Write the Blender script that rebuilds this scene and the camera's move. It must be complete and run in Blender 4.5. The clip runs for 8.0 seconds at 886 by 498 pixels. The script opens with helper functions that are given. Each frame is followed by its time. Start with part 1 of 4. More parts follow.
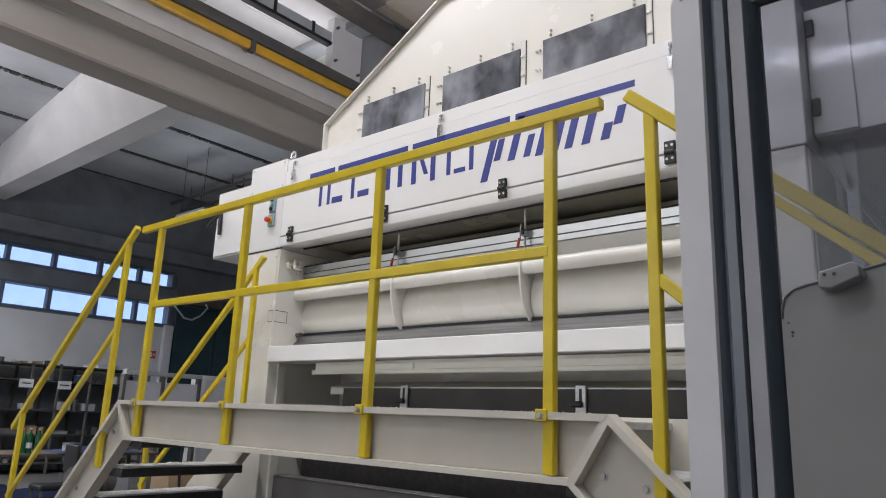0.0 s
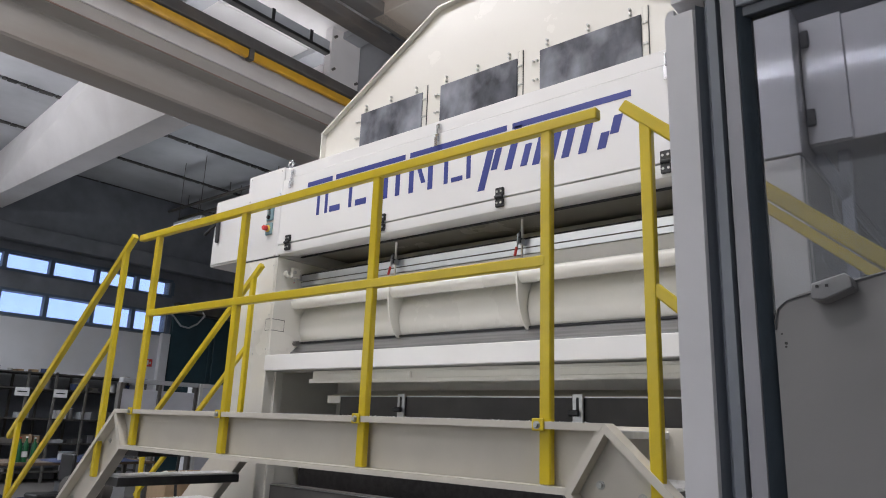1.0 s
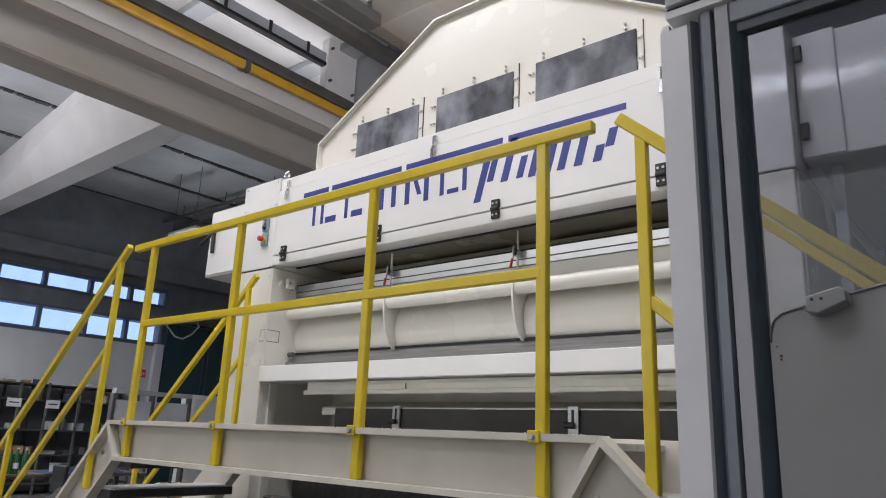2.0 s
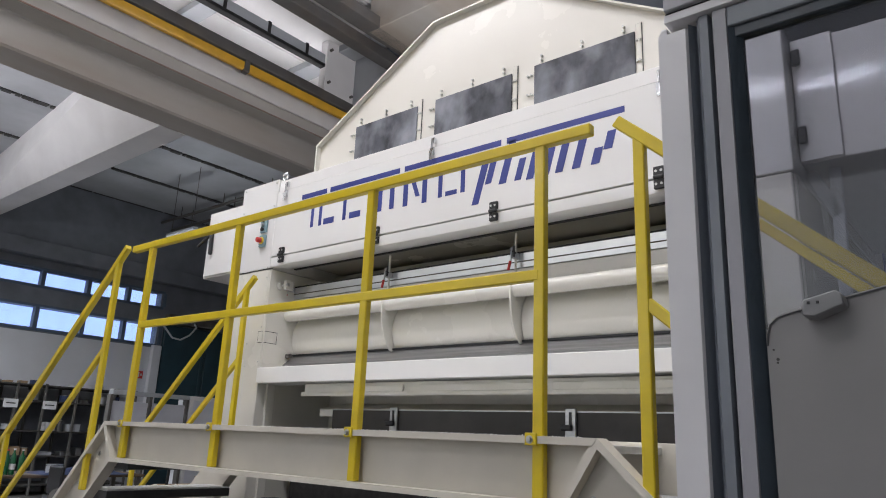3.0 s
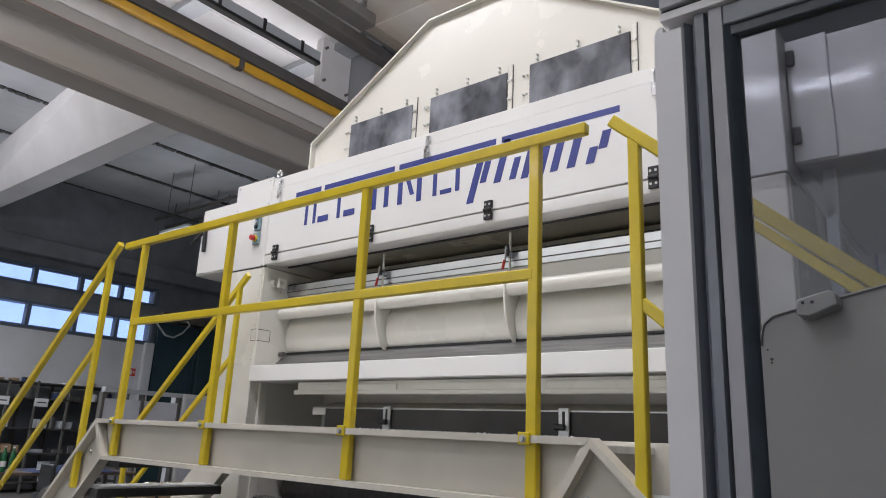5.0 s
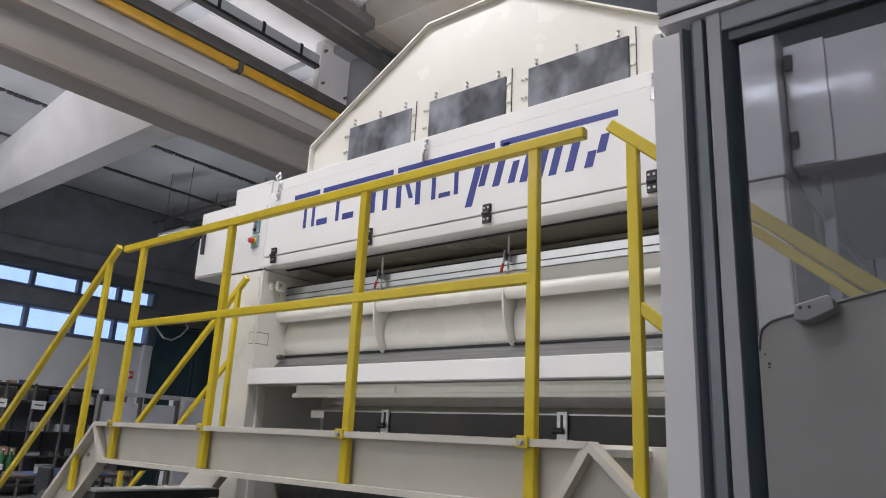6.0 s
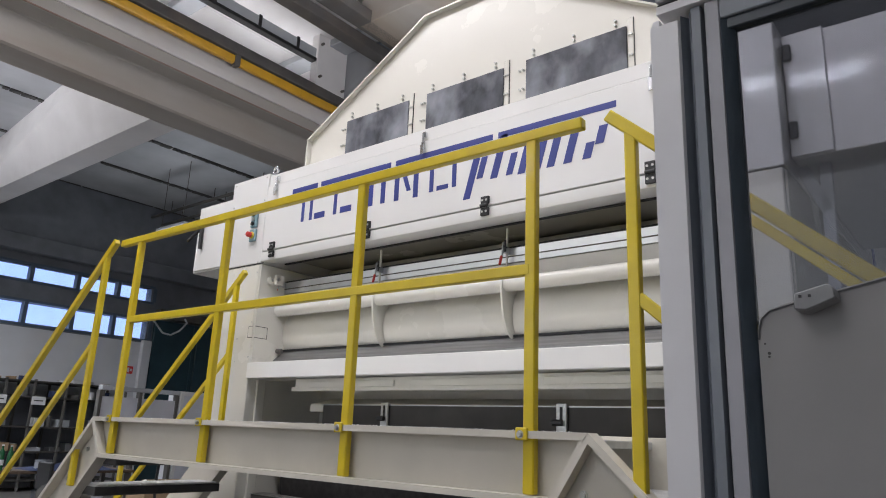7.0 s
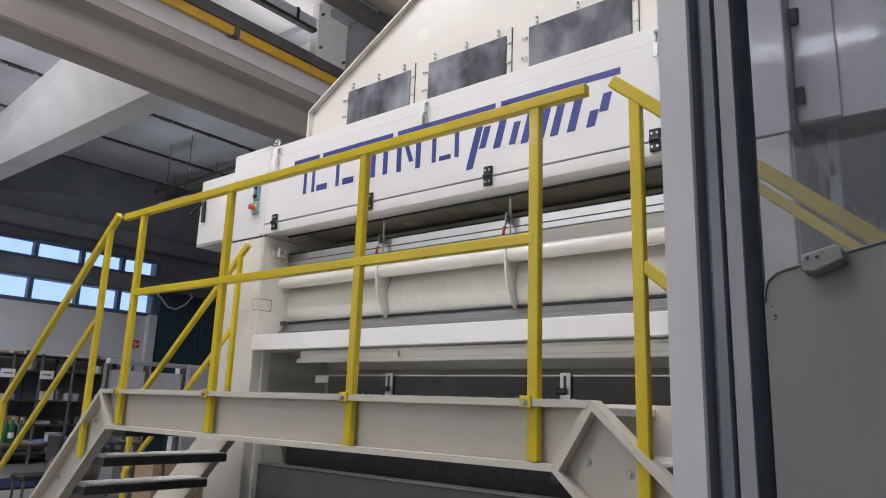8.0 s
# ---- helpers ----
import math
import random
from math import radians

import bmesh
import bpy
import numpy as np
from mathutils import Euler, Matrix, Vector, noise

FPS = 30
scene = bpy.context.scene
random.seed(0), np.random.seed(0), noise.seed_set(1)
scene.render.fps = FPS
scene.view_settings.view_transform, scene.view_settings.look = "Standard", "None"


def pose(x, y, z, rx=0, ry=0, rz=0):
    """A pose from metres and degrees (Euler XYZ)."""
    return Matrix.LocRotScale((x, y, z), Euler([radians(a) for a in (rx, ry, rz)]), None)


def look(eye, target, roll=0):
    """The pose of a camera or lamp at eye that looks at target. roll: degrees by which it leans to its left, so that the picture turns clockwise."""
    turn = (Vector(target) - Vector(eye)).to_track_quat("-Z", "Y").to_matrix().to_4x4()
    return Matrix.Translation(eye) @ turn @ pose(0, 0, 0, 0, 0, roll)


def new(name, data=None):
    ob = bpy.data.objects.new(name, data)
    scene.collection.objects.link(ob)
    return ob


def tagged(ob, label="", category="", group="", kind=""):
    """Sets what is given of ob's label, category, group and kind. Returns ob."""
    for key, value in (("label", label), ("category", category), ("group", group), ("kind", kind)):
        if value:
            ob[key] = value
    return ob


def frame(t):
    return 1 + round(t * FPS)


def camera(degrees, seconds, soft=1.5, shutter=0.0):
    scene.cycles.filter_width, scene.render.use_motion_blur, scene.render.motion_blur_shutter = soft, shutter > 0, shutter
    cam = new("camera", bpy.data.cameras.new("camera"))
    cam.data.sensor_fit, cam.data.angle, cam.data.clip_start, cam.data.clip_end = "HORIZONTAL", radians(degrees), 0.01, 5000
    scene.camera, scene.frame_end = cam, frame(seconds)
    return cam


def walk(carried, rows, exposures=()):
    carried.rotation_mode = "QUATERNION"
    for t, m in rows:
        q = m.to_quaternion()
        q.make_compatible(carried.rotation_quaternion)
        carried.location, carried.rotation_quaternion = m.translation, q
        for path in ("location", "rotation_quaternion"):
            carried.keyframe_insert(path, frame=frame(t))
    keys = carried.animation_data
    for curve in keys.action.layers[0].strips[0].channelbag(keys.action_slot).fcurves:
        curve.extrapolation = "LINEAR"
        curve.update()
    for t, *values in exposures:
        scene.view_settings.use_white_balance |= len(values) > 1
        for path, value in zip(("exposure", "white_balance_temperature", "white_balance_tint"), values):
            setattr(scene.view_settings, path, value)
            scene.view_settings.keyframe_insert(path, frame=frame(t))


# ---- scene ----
cam = camera(64.3, 8.0, soft=1.0)
PATH = [
    (0, (-0.02, 0.018, 1.574), (-1.286, 1.495, 2.038), 2.2),
    (0.5, (-0.017, 0.014, 1.574), (-1.283, 1.491, 2.042), 2.3),
    (1, (-0.013, 0.012, 1.577), (-1.271, 1.489, 2.063), 2.2),
    (1.5, (-0.013, 0.01, 1.577), (-1.261, 1.488, 2.083), 2.2),
    (3, (-0.011, 0.006, 1.577), (-1.25, 1.487, 2.1), 2.5),
    (3.5, (-0.011, 0.008, 1.578), (-1.247, 1.491, 2.1), 2.5),
    (4, (-0.012, 0.014, 1.579), (-1.245, 1.501, 2.098), 2.5),
    (4.5, (-0.015, 0.015, 1.577), (-1.245, 1.505, 2.095), 2.6),
    (6, (-0.013, 0.01, 1.578), (-1.235, 1.501, 2.107), 2.8),
    (6.5, (-0.012, 0.012, 1.58), (-1.231, 1.507, 2.109), 2.6),
    (7, (-0.017, 0.019, 1.577), (-1.239, 1.517, 2.088), 2.4),
    (7.5, (-0.023, 0.026, 1.572), (-1.253, 1.531, 2.044), 2.1),
    (8, (-0.025, 0.032, 1.568), (-1.264, 1.54, 2.004), 2.0),
]
walk(cam, [(t, look(eye, target, roll)) for t, eye, target, roll in PATH])

# ---- world and light ----
world = bpy.data.worlds.new("world")
scene.world = world
world.use_nodes = True
_n = world.node_tree.nodes
_sky = _n.new("ShaderNodeTexSky")
_sky.sky_type = 'NISHITA'
_sky.sun_disc = False
_sky.sun_elevation = radians(35)
_sky.sun_rotation = radians(200)
world.node_tree.links.new(_sky.outputs[0], _n["Background"].inputs[0])
_n["Background"].inputs[1].default_value = 0.08

scene.view_settings.exposure = 0.0


def strip_or_fill_lamp(x, y, z, length, width, watts, up=False, turn=0, tint=(0.968, 0.955, 1.0)):
    """A long area strip: a fluorescent roof batten, or an added fill with no visible source."""
    d = bpy.data.lights.new("strip_or_fill_light", 'AREA')
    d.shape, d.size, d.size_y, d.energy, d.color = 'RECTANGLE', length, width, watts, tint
    ob = new("strip_or_fill_light", d)
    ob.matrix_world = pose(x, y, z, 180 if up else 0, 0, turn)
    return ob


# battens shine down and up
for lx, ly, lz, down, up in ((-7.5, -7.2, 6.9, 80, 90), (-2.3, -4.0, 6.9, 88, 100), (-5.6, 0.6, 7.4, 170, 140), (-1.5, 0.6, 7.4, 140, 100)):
    strip_or_fill_lamp(lx, ly, lz, 2.6 if ly < 0 else 3.6, 0.10 if ly < 0 else 0.16, down)
    strip_or_fill_lamp(lx, ly, lz + 0.05, 2.6 if ly < 0 else 3.6, 0.16, up, up=True)
# added fill lamps, kept out of sight, that brighten roof, beam and low bay
strip_or_fill_lamp(-3.6, 5.6, 4.7, 2.4, 0.3, 190, up=True)
strip_or_fill_lamp(-14.0, 8.0, 4.9, 3.6, 0.2, 26, up=True, tint=(0.93, 0.96, 1.0))
strip_or_fill_lamp(-9.75, 6.5, 7.62, 7.0, 0.2, 34, up=True, turn=90)
strip_or_fill_lamp(-13.6, 0.2, 5.3, 3.6, 0.22, 340, up=True)
strip_or_fill_lamp(-14.0, 2.2, 5.25, 3.6, 0.22, 290, tint=(0.93, 0.96, 1.0))


def window_light(x, y, z, width, height, watts, turn, tint=(0.97, 0.97, 1.0)):
    """Daylight in the opening of a wall behind the camera."""
    d = bpy.data.lights.new("window_light", 'AREA')
    d.shape, d.size, d.size_y, d.energy, d.color = 'RECTANGLE', width, height, watts, tint
    ob = new("window_light", d)
    ob.matrix_world = pose(x, y, z, 90, 0, turn)
    return ob


window_light(-6.0, -9.05, 4.2, 20.0, 3.0, 55, 0)


# ---- materials ----
def material(name, colour, rough=0.5, metal=0.0, vary=0.08, scale=6.0, bump=0.1, grain=120.0, coat=0.0, spec=0.5, stain=None, stain_amount=0.0, stretch=(1, 1, 1), spread=(0.5, 0.75)):
    m = bpy.data.materials.new(name)
    m.use_nodes = True
    nt = m.node_tree
    b = nt.nodes["Principled BSDF"]
    tc = nt.nodes.new("ShaderNodeTexCoord")
    mp = nt.nodes.new("ShaderNodeMapping")
    mp.inputs["Scale"].default_value = stretch
    nt.links.new(tc.outputs["Object"], mp.inputs[0])
    n1 = nt.nodes.new("ShaderNodeTexNoise")
    n1.inputs["Scale"].default_value, n1.inputs["Detail"].default_value = scale, 6
    n2 = nt.nodes.new("ShaderNodeTexNoise")
    n2.inputs["Scale"].default_value, n2.inputs["Detail"].default_value = grain, 3
    for n in (n1, n2):
        nt.links.new(mp.outputs[0], n.inputs["Vector"])
    r = nt.nodes.new("ShaderNodeValToRGB")
    c = Vector(colour)
    lo, hi = c * (1 - vary), c * (1 + vary)
    r.color_ramp.elements[0].position, r.color_ramp.elements[1].position = 0.3, 0.7
    r.color_ramp.elements[0].color = (*lo, 1)
    r.color_ramp.elements[1].color = (*[min(v, 1) for v in hi], 1)
    nt.links.new(n1.outputs[0], r.inputs[0])
    out = r.outputs[0]
    if stain:
        n3 = nt.nodes.new("ShaderNodeTexNoise")
        n3.inputs["Scale"].default_value, n3.inputs["Detail"].default_value = scale * 0.45, 8
        nt.links.new(mp.outputs[0], n3.inputs["Vector"])
        r3 = nt.nodes.new("ShaderNodeValToRGB")
        r3.color_ramp.elements[0].position, r3.color_ramp.elements[1].position = spread
        r3.color_ramp.elements[0].color = (0, 0, 0, 1)
        r3.color_ramp.elements[1].color = (stain_amount,) * 3 + (1,)
        nt.links.new(n3.outputs[0], r3.inputs[0])
        mx = nt.nodes.new("ShaderNodeMixRGB")
        nt.links.new(r3.outputs[0], mx.inputs[0])
        nt.links.new(out, mx.inputs[1])
        mx.inputs[2].default_value = (*stain, 1)
        out = mx.outputs[0]
    nt.links.new(out, b.inputs["Base Color"])
    rr = nt.nodes.new("ShaderNodeMapRange")
    rr.inputs[3].default_value, rr.inputs[4].default_value = max(rough - 0.04, 0.02), min(rough + 0.05, 1)
    nt.links.new(n1.outputs[0], rr.inputs[0])
    nt.links.new(rr.outputs[0], b.inputs["Roughness"])
    b.inputs["Metallic"].default_value = metal
    b.inputs["Specular IOR Level"].default_value = spec
    b.inputs["Coat Weight"].default_value = coat
    b.inputs["Coat Roughness"].default_value = 0.08
    if bump:
        bp = nt.nodes.new("ShaderNodeBump")
        bp.inputs["Strength"].default_value, bp.inputs["Distance"].default_value = bump, 0.002
        nt.links.new(n2.outputs[0], bp.inputs["Height"])
        nt.links.new(bp.outputs[0], b.inputs["Normal"])
    return m


def glass_material(name, colour, rough=0.02, mix=0.85, dirt=0.0):
    """Thin pane: mostly see-through, with real gloss, and dust where it is dirty."""
    m = bpy.data.materials.new(name)
    m.use_nodes = True
    nt = m.node_tree
    o = nt.nodes["Material Output"]
    nt.nodes.remove(nt.nodes["Principled BSDF"])
    tr = nt.nodes.new("ShaderNodeBsdfTransparent")
    tr.inputs[0].default_value = (*colour, 1)
    gl = nt.nodes.new("ShaderNodeBsdfGlossy")
    gl.inputs["Roughness"].default_value = rough
    fr = nt.nodes.new("ShaderNodeFresnel")
    fr.inputs[0].default_value = 1.5
    mx = nt.nodes.new("ShaderNodeMixShader")
    nt.links.new(fr.outputs[0], mx.inputs[0])
    nt.links.new(tr.outputs[0], mx.inputs[1])
    nt.links.new(gl.outputs[0], mx.inputs[2])
    last = mx.outputs[0]
    if dirt:
        df = nt.nodes.new("ShaderNodeBsdfDiffuse")
        df.inputs[0].default_value = (0.5, 0.52, 0.55, 1)
        nz = nt.nodes.new("ShaderNodeTexNoise")
        nz.inputs["Scale"].default_value, nz.inputs["Detail"].default_value = 3.0, 6
        tc = nt.nodes.new("ShaderNodeTexCoord")
        nt.links.new(tc.outputs["Object"], nz.inputs["Vector"])
        mr = nt.nodes.new("ShaderNodeMapRange")
        mr.inputs[1].default_value, mr.inputs[2].default_value = 0.3, 0.75
        mr.inputs[3].default_value, mr.inputs[4].default_value = dirt * 0.4, dirt
        nt.links.new(nz.outputs[0], mr.inputs[0])
        m2 = nt.nodes.new("ShaderNodeMixShader")
        nt.links.new(mr.outputs[0], m2.inputs[0])
        nt.links.new(last, m2.inputs[1])
        nt.links.new(df.outputs[0], m2.inputs[2])
        last = m2.outputs[0]
    nt.links.new(last, o.inputs[0])
    return m


def glow_material(name, colour, strength):
    m = bpy.data.materials.new(name)
    m.use_nodes = True
    nt = m.node_tree
    b = nt.nodes["Principled BSDF"]
    b.inputs["Base Color"].default_value = (*colour, 1)
    b.inputs["Emission Color"].default_value = (*colour, 1)
    b.inputs["Emission Strength"].default_value = strength
    return m


CREAM = material("cream_enamel", (0.76, 0.74, 0.675), 0.26, vary=0.012, scale=2.5, bump=0.04, grain=200, coat=0.8, stain=(0.68, 0.65, 0.58), stain_amount=0.03)
WHITE = material("white_enamel", (0.79, 0.785, 0.77), 0.35, vary=0.025, scale=2.0, bump=0.05, grain=260, coat=0.3, stain=(0.62, 0.60, 0.55), stain_amount=0.12)
GLOSSWHITE = material("glossy_white_enamel", (0.78, 0.775, 0.76), 0.3, vary=0.025, scale=2.0, bump=0.02, grain=160, coat=1.0, stain=(0.62, 0.60, 0.55), stain_amount=0.12)
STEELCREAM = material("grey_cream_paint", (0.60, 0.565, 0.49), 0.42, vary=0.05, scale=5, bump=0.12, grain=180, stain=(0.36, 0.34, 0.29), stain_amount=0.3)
YELLOW = material("yellow_rail_paint", (0.64, 0.485, 0.012), 0.3, vary=0.07, scale=9, bump=0.12, grain=140, coat=0.25, stain=(0.42, 0.27, 0.02), stain_amount=0.25)
BLUE = material("blue_print", (0.035, 0.05, 0.24), 0.4, vary=0.05, scale=14, bump=0.02)
BLACK = material("black_plastic", (0.018, 0.018, 0.02), 0.45, vary=0.2, scale=20)
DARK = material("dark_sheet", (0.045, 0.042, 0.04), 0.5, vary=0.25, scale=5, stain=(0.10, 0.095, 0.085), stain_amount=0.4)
BRISTLE = material("dark_card_wire", (0.03, 0.028, 0.028), 0.5, metal=0.3, vary=0.35, scale=30, bump=0.6, grain=300)
CHROME = material("chrome_steel", (0.80, 0.81, 0.83), 0.2, metal=1.0, vary=0.04, scale=12, bump=0.03)
STEEL = material("brushed_steel", (0.52, 0.53, 0.54), 0.3, metal=1.0, vary=0.08, scale=8, bump=0.08, stretch=(1, 8, 8))
DULLSTEEL = material("dull_grey_steel", (0.30, 0.30, 0.30), 0.34, metal=0.85, vary=0.2, scale=5, bump=0.08, stretch=(0.4, 8, 8))
ZINC = material("zinc_bolt", (0.5, 0.5, 0.48), 0.38, metal=1.0, vary=0.12, scale=30)
STRIP = material("dull_polished_strip", (0.72, 0.74, 0.78), 0.3, metal=1.0, vary=0.1, scale=5, bump=0.02, stretch=(1, 1, 3))
CLADDING = material("dark_grey_cladding", (0.19, 0.205, 0.235), 0.6, vary=0.15, scale=2, stain=(0.09, 0.10, 0.115), stain_amount=0.5)
RED = material("red_plastic", (0.60, 0.05, 0.045), 0.35, vary=0.06, scale=20)
AMBER = material("yellow_plastic", (0.75, 0.55, 0.06), 0.4, vary=0.05, scale=20)
TEALBOX = material("switch_plate_grey_blue", (0.22, 0.34, 0.38), 0.45, vary=0.06, scale=20)
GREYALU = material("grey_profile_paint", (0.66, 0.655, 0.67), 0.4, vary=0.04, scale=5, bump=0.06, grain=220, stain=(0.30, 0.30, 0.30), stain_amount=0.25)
GREYDARK = material("slate_paint_and_shade", (0.115, 0.13, 0.155), 0.4, vary=0.06, scale=6, bump=0.06, grain=220)
GREYPLATE = material("grey_guard_plate", (0.245, 0.236, 0.236), 0.5, vary=0.04, scale=2.5, bump=0.06, stain=(0.30, 0.29, 0.29), stain_amount=0.3)
STILEGREY = material("mid_grey_profile_paint", (0.34, 0.34, 0.365), 0.4, vary=0.05, scale=6, bump=0.06, grain=220)
SLATEBLUE = material("blue_grey_profile_paint", (0.19, 0.21, 0.24), 0.35, vary=0.06, scale=6, bump=0.06, grain=220, coat=0.2)
RUBBER = material("rubber_gasket", (0.026, 0.038, 0.05), 0.4, vary=0.15, scale=20)
CONCRETE = material("precast_concrete", (0.42, 0.40, 0.37), 0.8, vary=0.1, scale=1.3, bump=0.35, grain=60, stain=(0.31, 0.24, 0.17), stain_amount=0.75, stretch=(1, 0.22, 1), spread=(0.44, 0.68))
CONCWHITE = material("white_painted_concrete", (0.76, 0.745, 0.74), 0.75, vary=0.05, scale=1.5, bump=0.3, grain=60, stain=(0.52, 0.49, 0.46), stain_amount=0.35)
CEILGREY = material("grey_roof_slab", (0.46, 0.475, 0.50), 0.85, vary=0.12, scale=0.9, bump=0.35, grain=50, stain=(0.22, 0.23, 0.24), stain_amount=0.5)
WALLPAINT = material("white_wall_paint", (0.64, 0.655, 0.69), 0.75, vary=0.05, scale=1.2, bump=0.25, grain=60, stain=(0.42, 0.41, 0.40), stain_amount=0.35)
DARKSTEEL = material("dark_steel_beam", (0.11, 0.105, 0.10), 0.5, vary=0.15, scale=4, stain=(0.17, 0.12, 0.08), stain_amount=0.4)
RUSTRED = material("oxide_red_brown", (0.27, 0.20, 0.165), 0.7, vary=0.12, scale=3, stain=(0.36, 0.16, 0.09), stain_amount=0.7, stretch=(1, 0.3, 1))
BUSBAR = material("orange_yellow_busbar", (0.72, 0.40, 0.03), 0.4, vary=0.08, scale=4, stain=(0.35, 0.20, 0.05), stain_amount=0.3)
FRAMEBLUE = material("blue_grey_window_frame", (0.10, 0.14, 0.20), 0.5, vary=0.1, scale=8)
TEAL = material("dark_teal_door_paint", (0.02, 0.055, 0.075), 0.45, vary=0.15, scale=3)
FLOOR = material("worn_concrete_floor", (0.17, 0.162, 0.155), 0.55, vary=0.15, scale=0.8, bump=0.2, grain=40, stain=(0.13, 0.125, 0.12), stain_amount=0.5)
LINT = material("white_fibre_lint", (0.82, 0.82, 0.80), 0.95, vary=0.05, scale=40, bump=0.5)
PALE = material("pale_lavender_panel", (0.60, 0.62, 0.68), 0.5, vary=0.05, scale=4)
TREAD = material("galvanised_tread", (0.68, 0.68, 0.67), 0.45, metal=0.2, vary=0.12, scale=15, bump=0.3)
PAPER = material("white_paper", (0.68, 0.69, 0.70), 0.8, vary=0.03)
CARD = material("brown_cardboard", (0.33, 0.23, 0.14), 0.85, vary=0.1, scale=10)
GREENGLASS = material("green_bottle_glass", (0.012, 0.11, 0.04), 0.12, vary=0.1, scale=10, coat=0.5)
BLUECLOTH = material("navy_blue_fabric", (0.03, 0.045, 0.11), 0.9, vary=0.25, scale=12, bump=0.6)
GREYSWITCH = material("grey_switch_casting", (0.22, 0.22, 0.225), 0.45, vary=0.08, scale=30)
TREADSHADE = material("shaded_tread_steel", (0.10, 0.10, 0.10), 0.5, metal=0.4, vary=0.2, scale=12)
SKIRT = material("grey_cabinet_paint", (0.42, 0.44, 0.47), 0.5, vary=0.05, scale=4)
WOOD = material("bench_wood", (0.12, 0.085, 0.06), 0.6, vary=0.2, scale=6, stretch=(1, 6, 6))
# dark glass colour with paler blue-grey blotches
WINGLASS = material("blotched_dark_window", (0.085, 0.089, 0.102), 0.22, vary=0.5, scale=9.0, bump=0.0, spec=0.4, stain=(0.36, 0.375, 0.42), stain_amount=0.8, stretch=(1, 1, 0.7), spread=(0.42, 0.7))
GUARDGLASS = glass_material("tinted_guard_glass", (0.60, 0.61, 0.655), dirt=0.06)
PANEGLASS = glass_material("dusty_pane", (0.9, 0.94, 1.0), dirt=0.08)
DAYLIGHT = glow_material("bright_overcast_backdrop", (0.47, 0.62, 0.97), 1.38)


# ---- mesh helpers ----
def bevel_all(bm, w, seg=1):
    if w > 0:
        bmesh.ops.bevel(bm, geom=bm.edges[:], offset=w, segments=seg, affect='EDGES', clamp_overlap=True)


def box(x0, x1, y0, y1, z0, z1, w=0.003, seg=1):
    bm = bmesh.new()
    m = Matrix.LocRotScale(((x0 + x1) / 2, (y0 + y1) / 2, (z0 + z1) / 2), None, (abs(x1 - x0), abs(y1 - y0), abs(z1 - z0)))
    bmesh.ops.create_cube(bm, size=1, matrix=m)
    bevel_all(bm, min(w, 0.3 * min(abs(x1 - x0), abs(y1 - y0), abs(z1 - z0))), seg)
    return bm


def add(bm, other, m=None):
    """Joins other into bm, moved by m."""
    me = bpy.data.meshes.new("join")
    if m is not None:
        bmesh.ops.transform(other, matrix=m, verts=other.verts[:])
    other.to_mesh(me)
    other.free()
    bm.from_mesh(me)
    bpy.data.meshes.remove(me)
    return bm


def prism(points, axis, a, b, w=0.0):
    """A polygon pulled along an axis from a to b. points: the two other coordinates, in order."""
    bm = bmesh.new()

    def place(p, d):
        return {'x': (d, p[0], p[1]), 'y': (p[0], d, p[1]), 'z': (p[0], p[1], d)}[axis]
    lo = [bm.verts.new(place(p, a)) for p in points]
    hi = [bm.verts.new(place(p, b)) for p in points]
    n = len(points)
    bm.faces.new(lo)
    bm.faces.new(hi[::-1])
    for i in range(n):
        bm.faces.new((lo[i], hi[i], hi[(i + 1) % n], lo[(i + 1) % n]))
    bmesh.ops.recalc_face_normals(bm, faces=bm.faces[:])
    bevel_all(bm, w)
    return bm


def rod(p, q, r, sides=20, w=0.0, r2=None):
    p, q = Vector(p), Vector(q)
    bm = bmesh.new()
    m = Matrix.Translation((p + q) / 2) @ (q - p).to_track_quat('Z', 'Y').to_matrix().to_4x4()
    bmesh.ops.create_cone(bm, cap_ends=True, segments=sides, radius1=r, radius2=r if r2 is None else r2, depth=(q - p).length, matrix=m)
    if w:
        bmesh.ops.bevel(bm, geom=[e for e in bm.edges if any(len(f.verts) > 4 for f in e.link_faces)], offset=w, segments=2, affect='EDGES')
    return bm


def bar(p, q, a, b, w=0.004):
    """A square tube from p to q in a plane of constant y; a: size in that plane, b: size along y."""
    p, q = Vector(p), Vector(q)
    d = (q - p).normalized()
    s = Vector((0, 1, 0))
    u = d.cross(s)
    bm = bmesh.new()
    m = Matrix((d, s, u)).transposed().to_4x4()
    m.translation = (p + q) / 2
    bmesh.ops.create_cube(bm, size=1, matrix=m @ Matrix.Diagonal(((q - p).length, b, a, 1)))
    bevel_all(bm, w)
    return bm


def smooth(me, angle=35):
    me.polygons.foreach_set("use_smooth", [True] * len(me.polygons))
    me.set_sharp_from_angle(angle=radians(angle))


def part(name, bm, mat, parent=None, label=""):
    me = bpy.data.meshes.new(name)
    bmesh.ops.recalc_face_normals(bm, faces=bm.faces[:])
    bm.to_mesh(me)
    bm.free()
    me.materials.append(mat)
    smooth(me)
    ob = new(name, me)
    if parent is not None:
        ob.parent = parent
    if label:
        ob["label"] = label
    return ob


def thing(name, label, category, group="", kind=""):
    return tagged(new(name), label, category, group, kind)


def structure(name, bm, mat, label):
    return tagged(part(name, bm, mat), label, kind="structure")


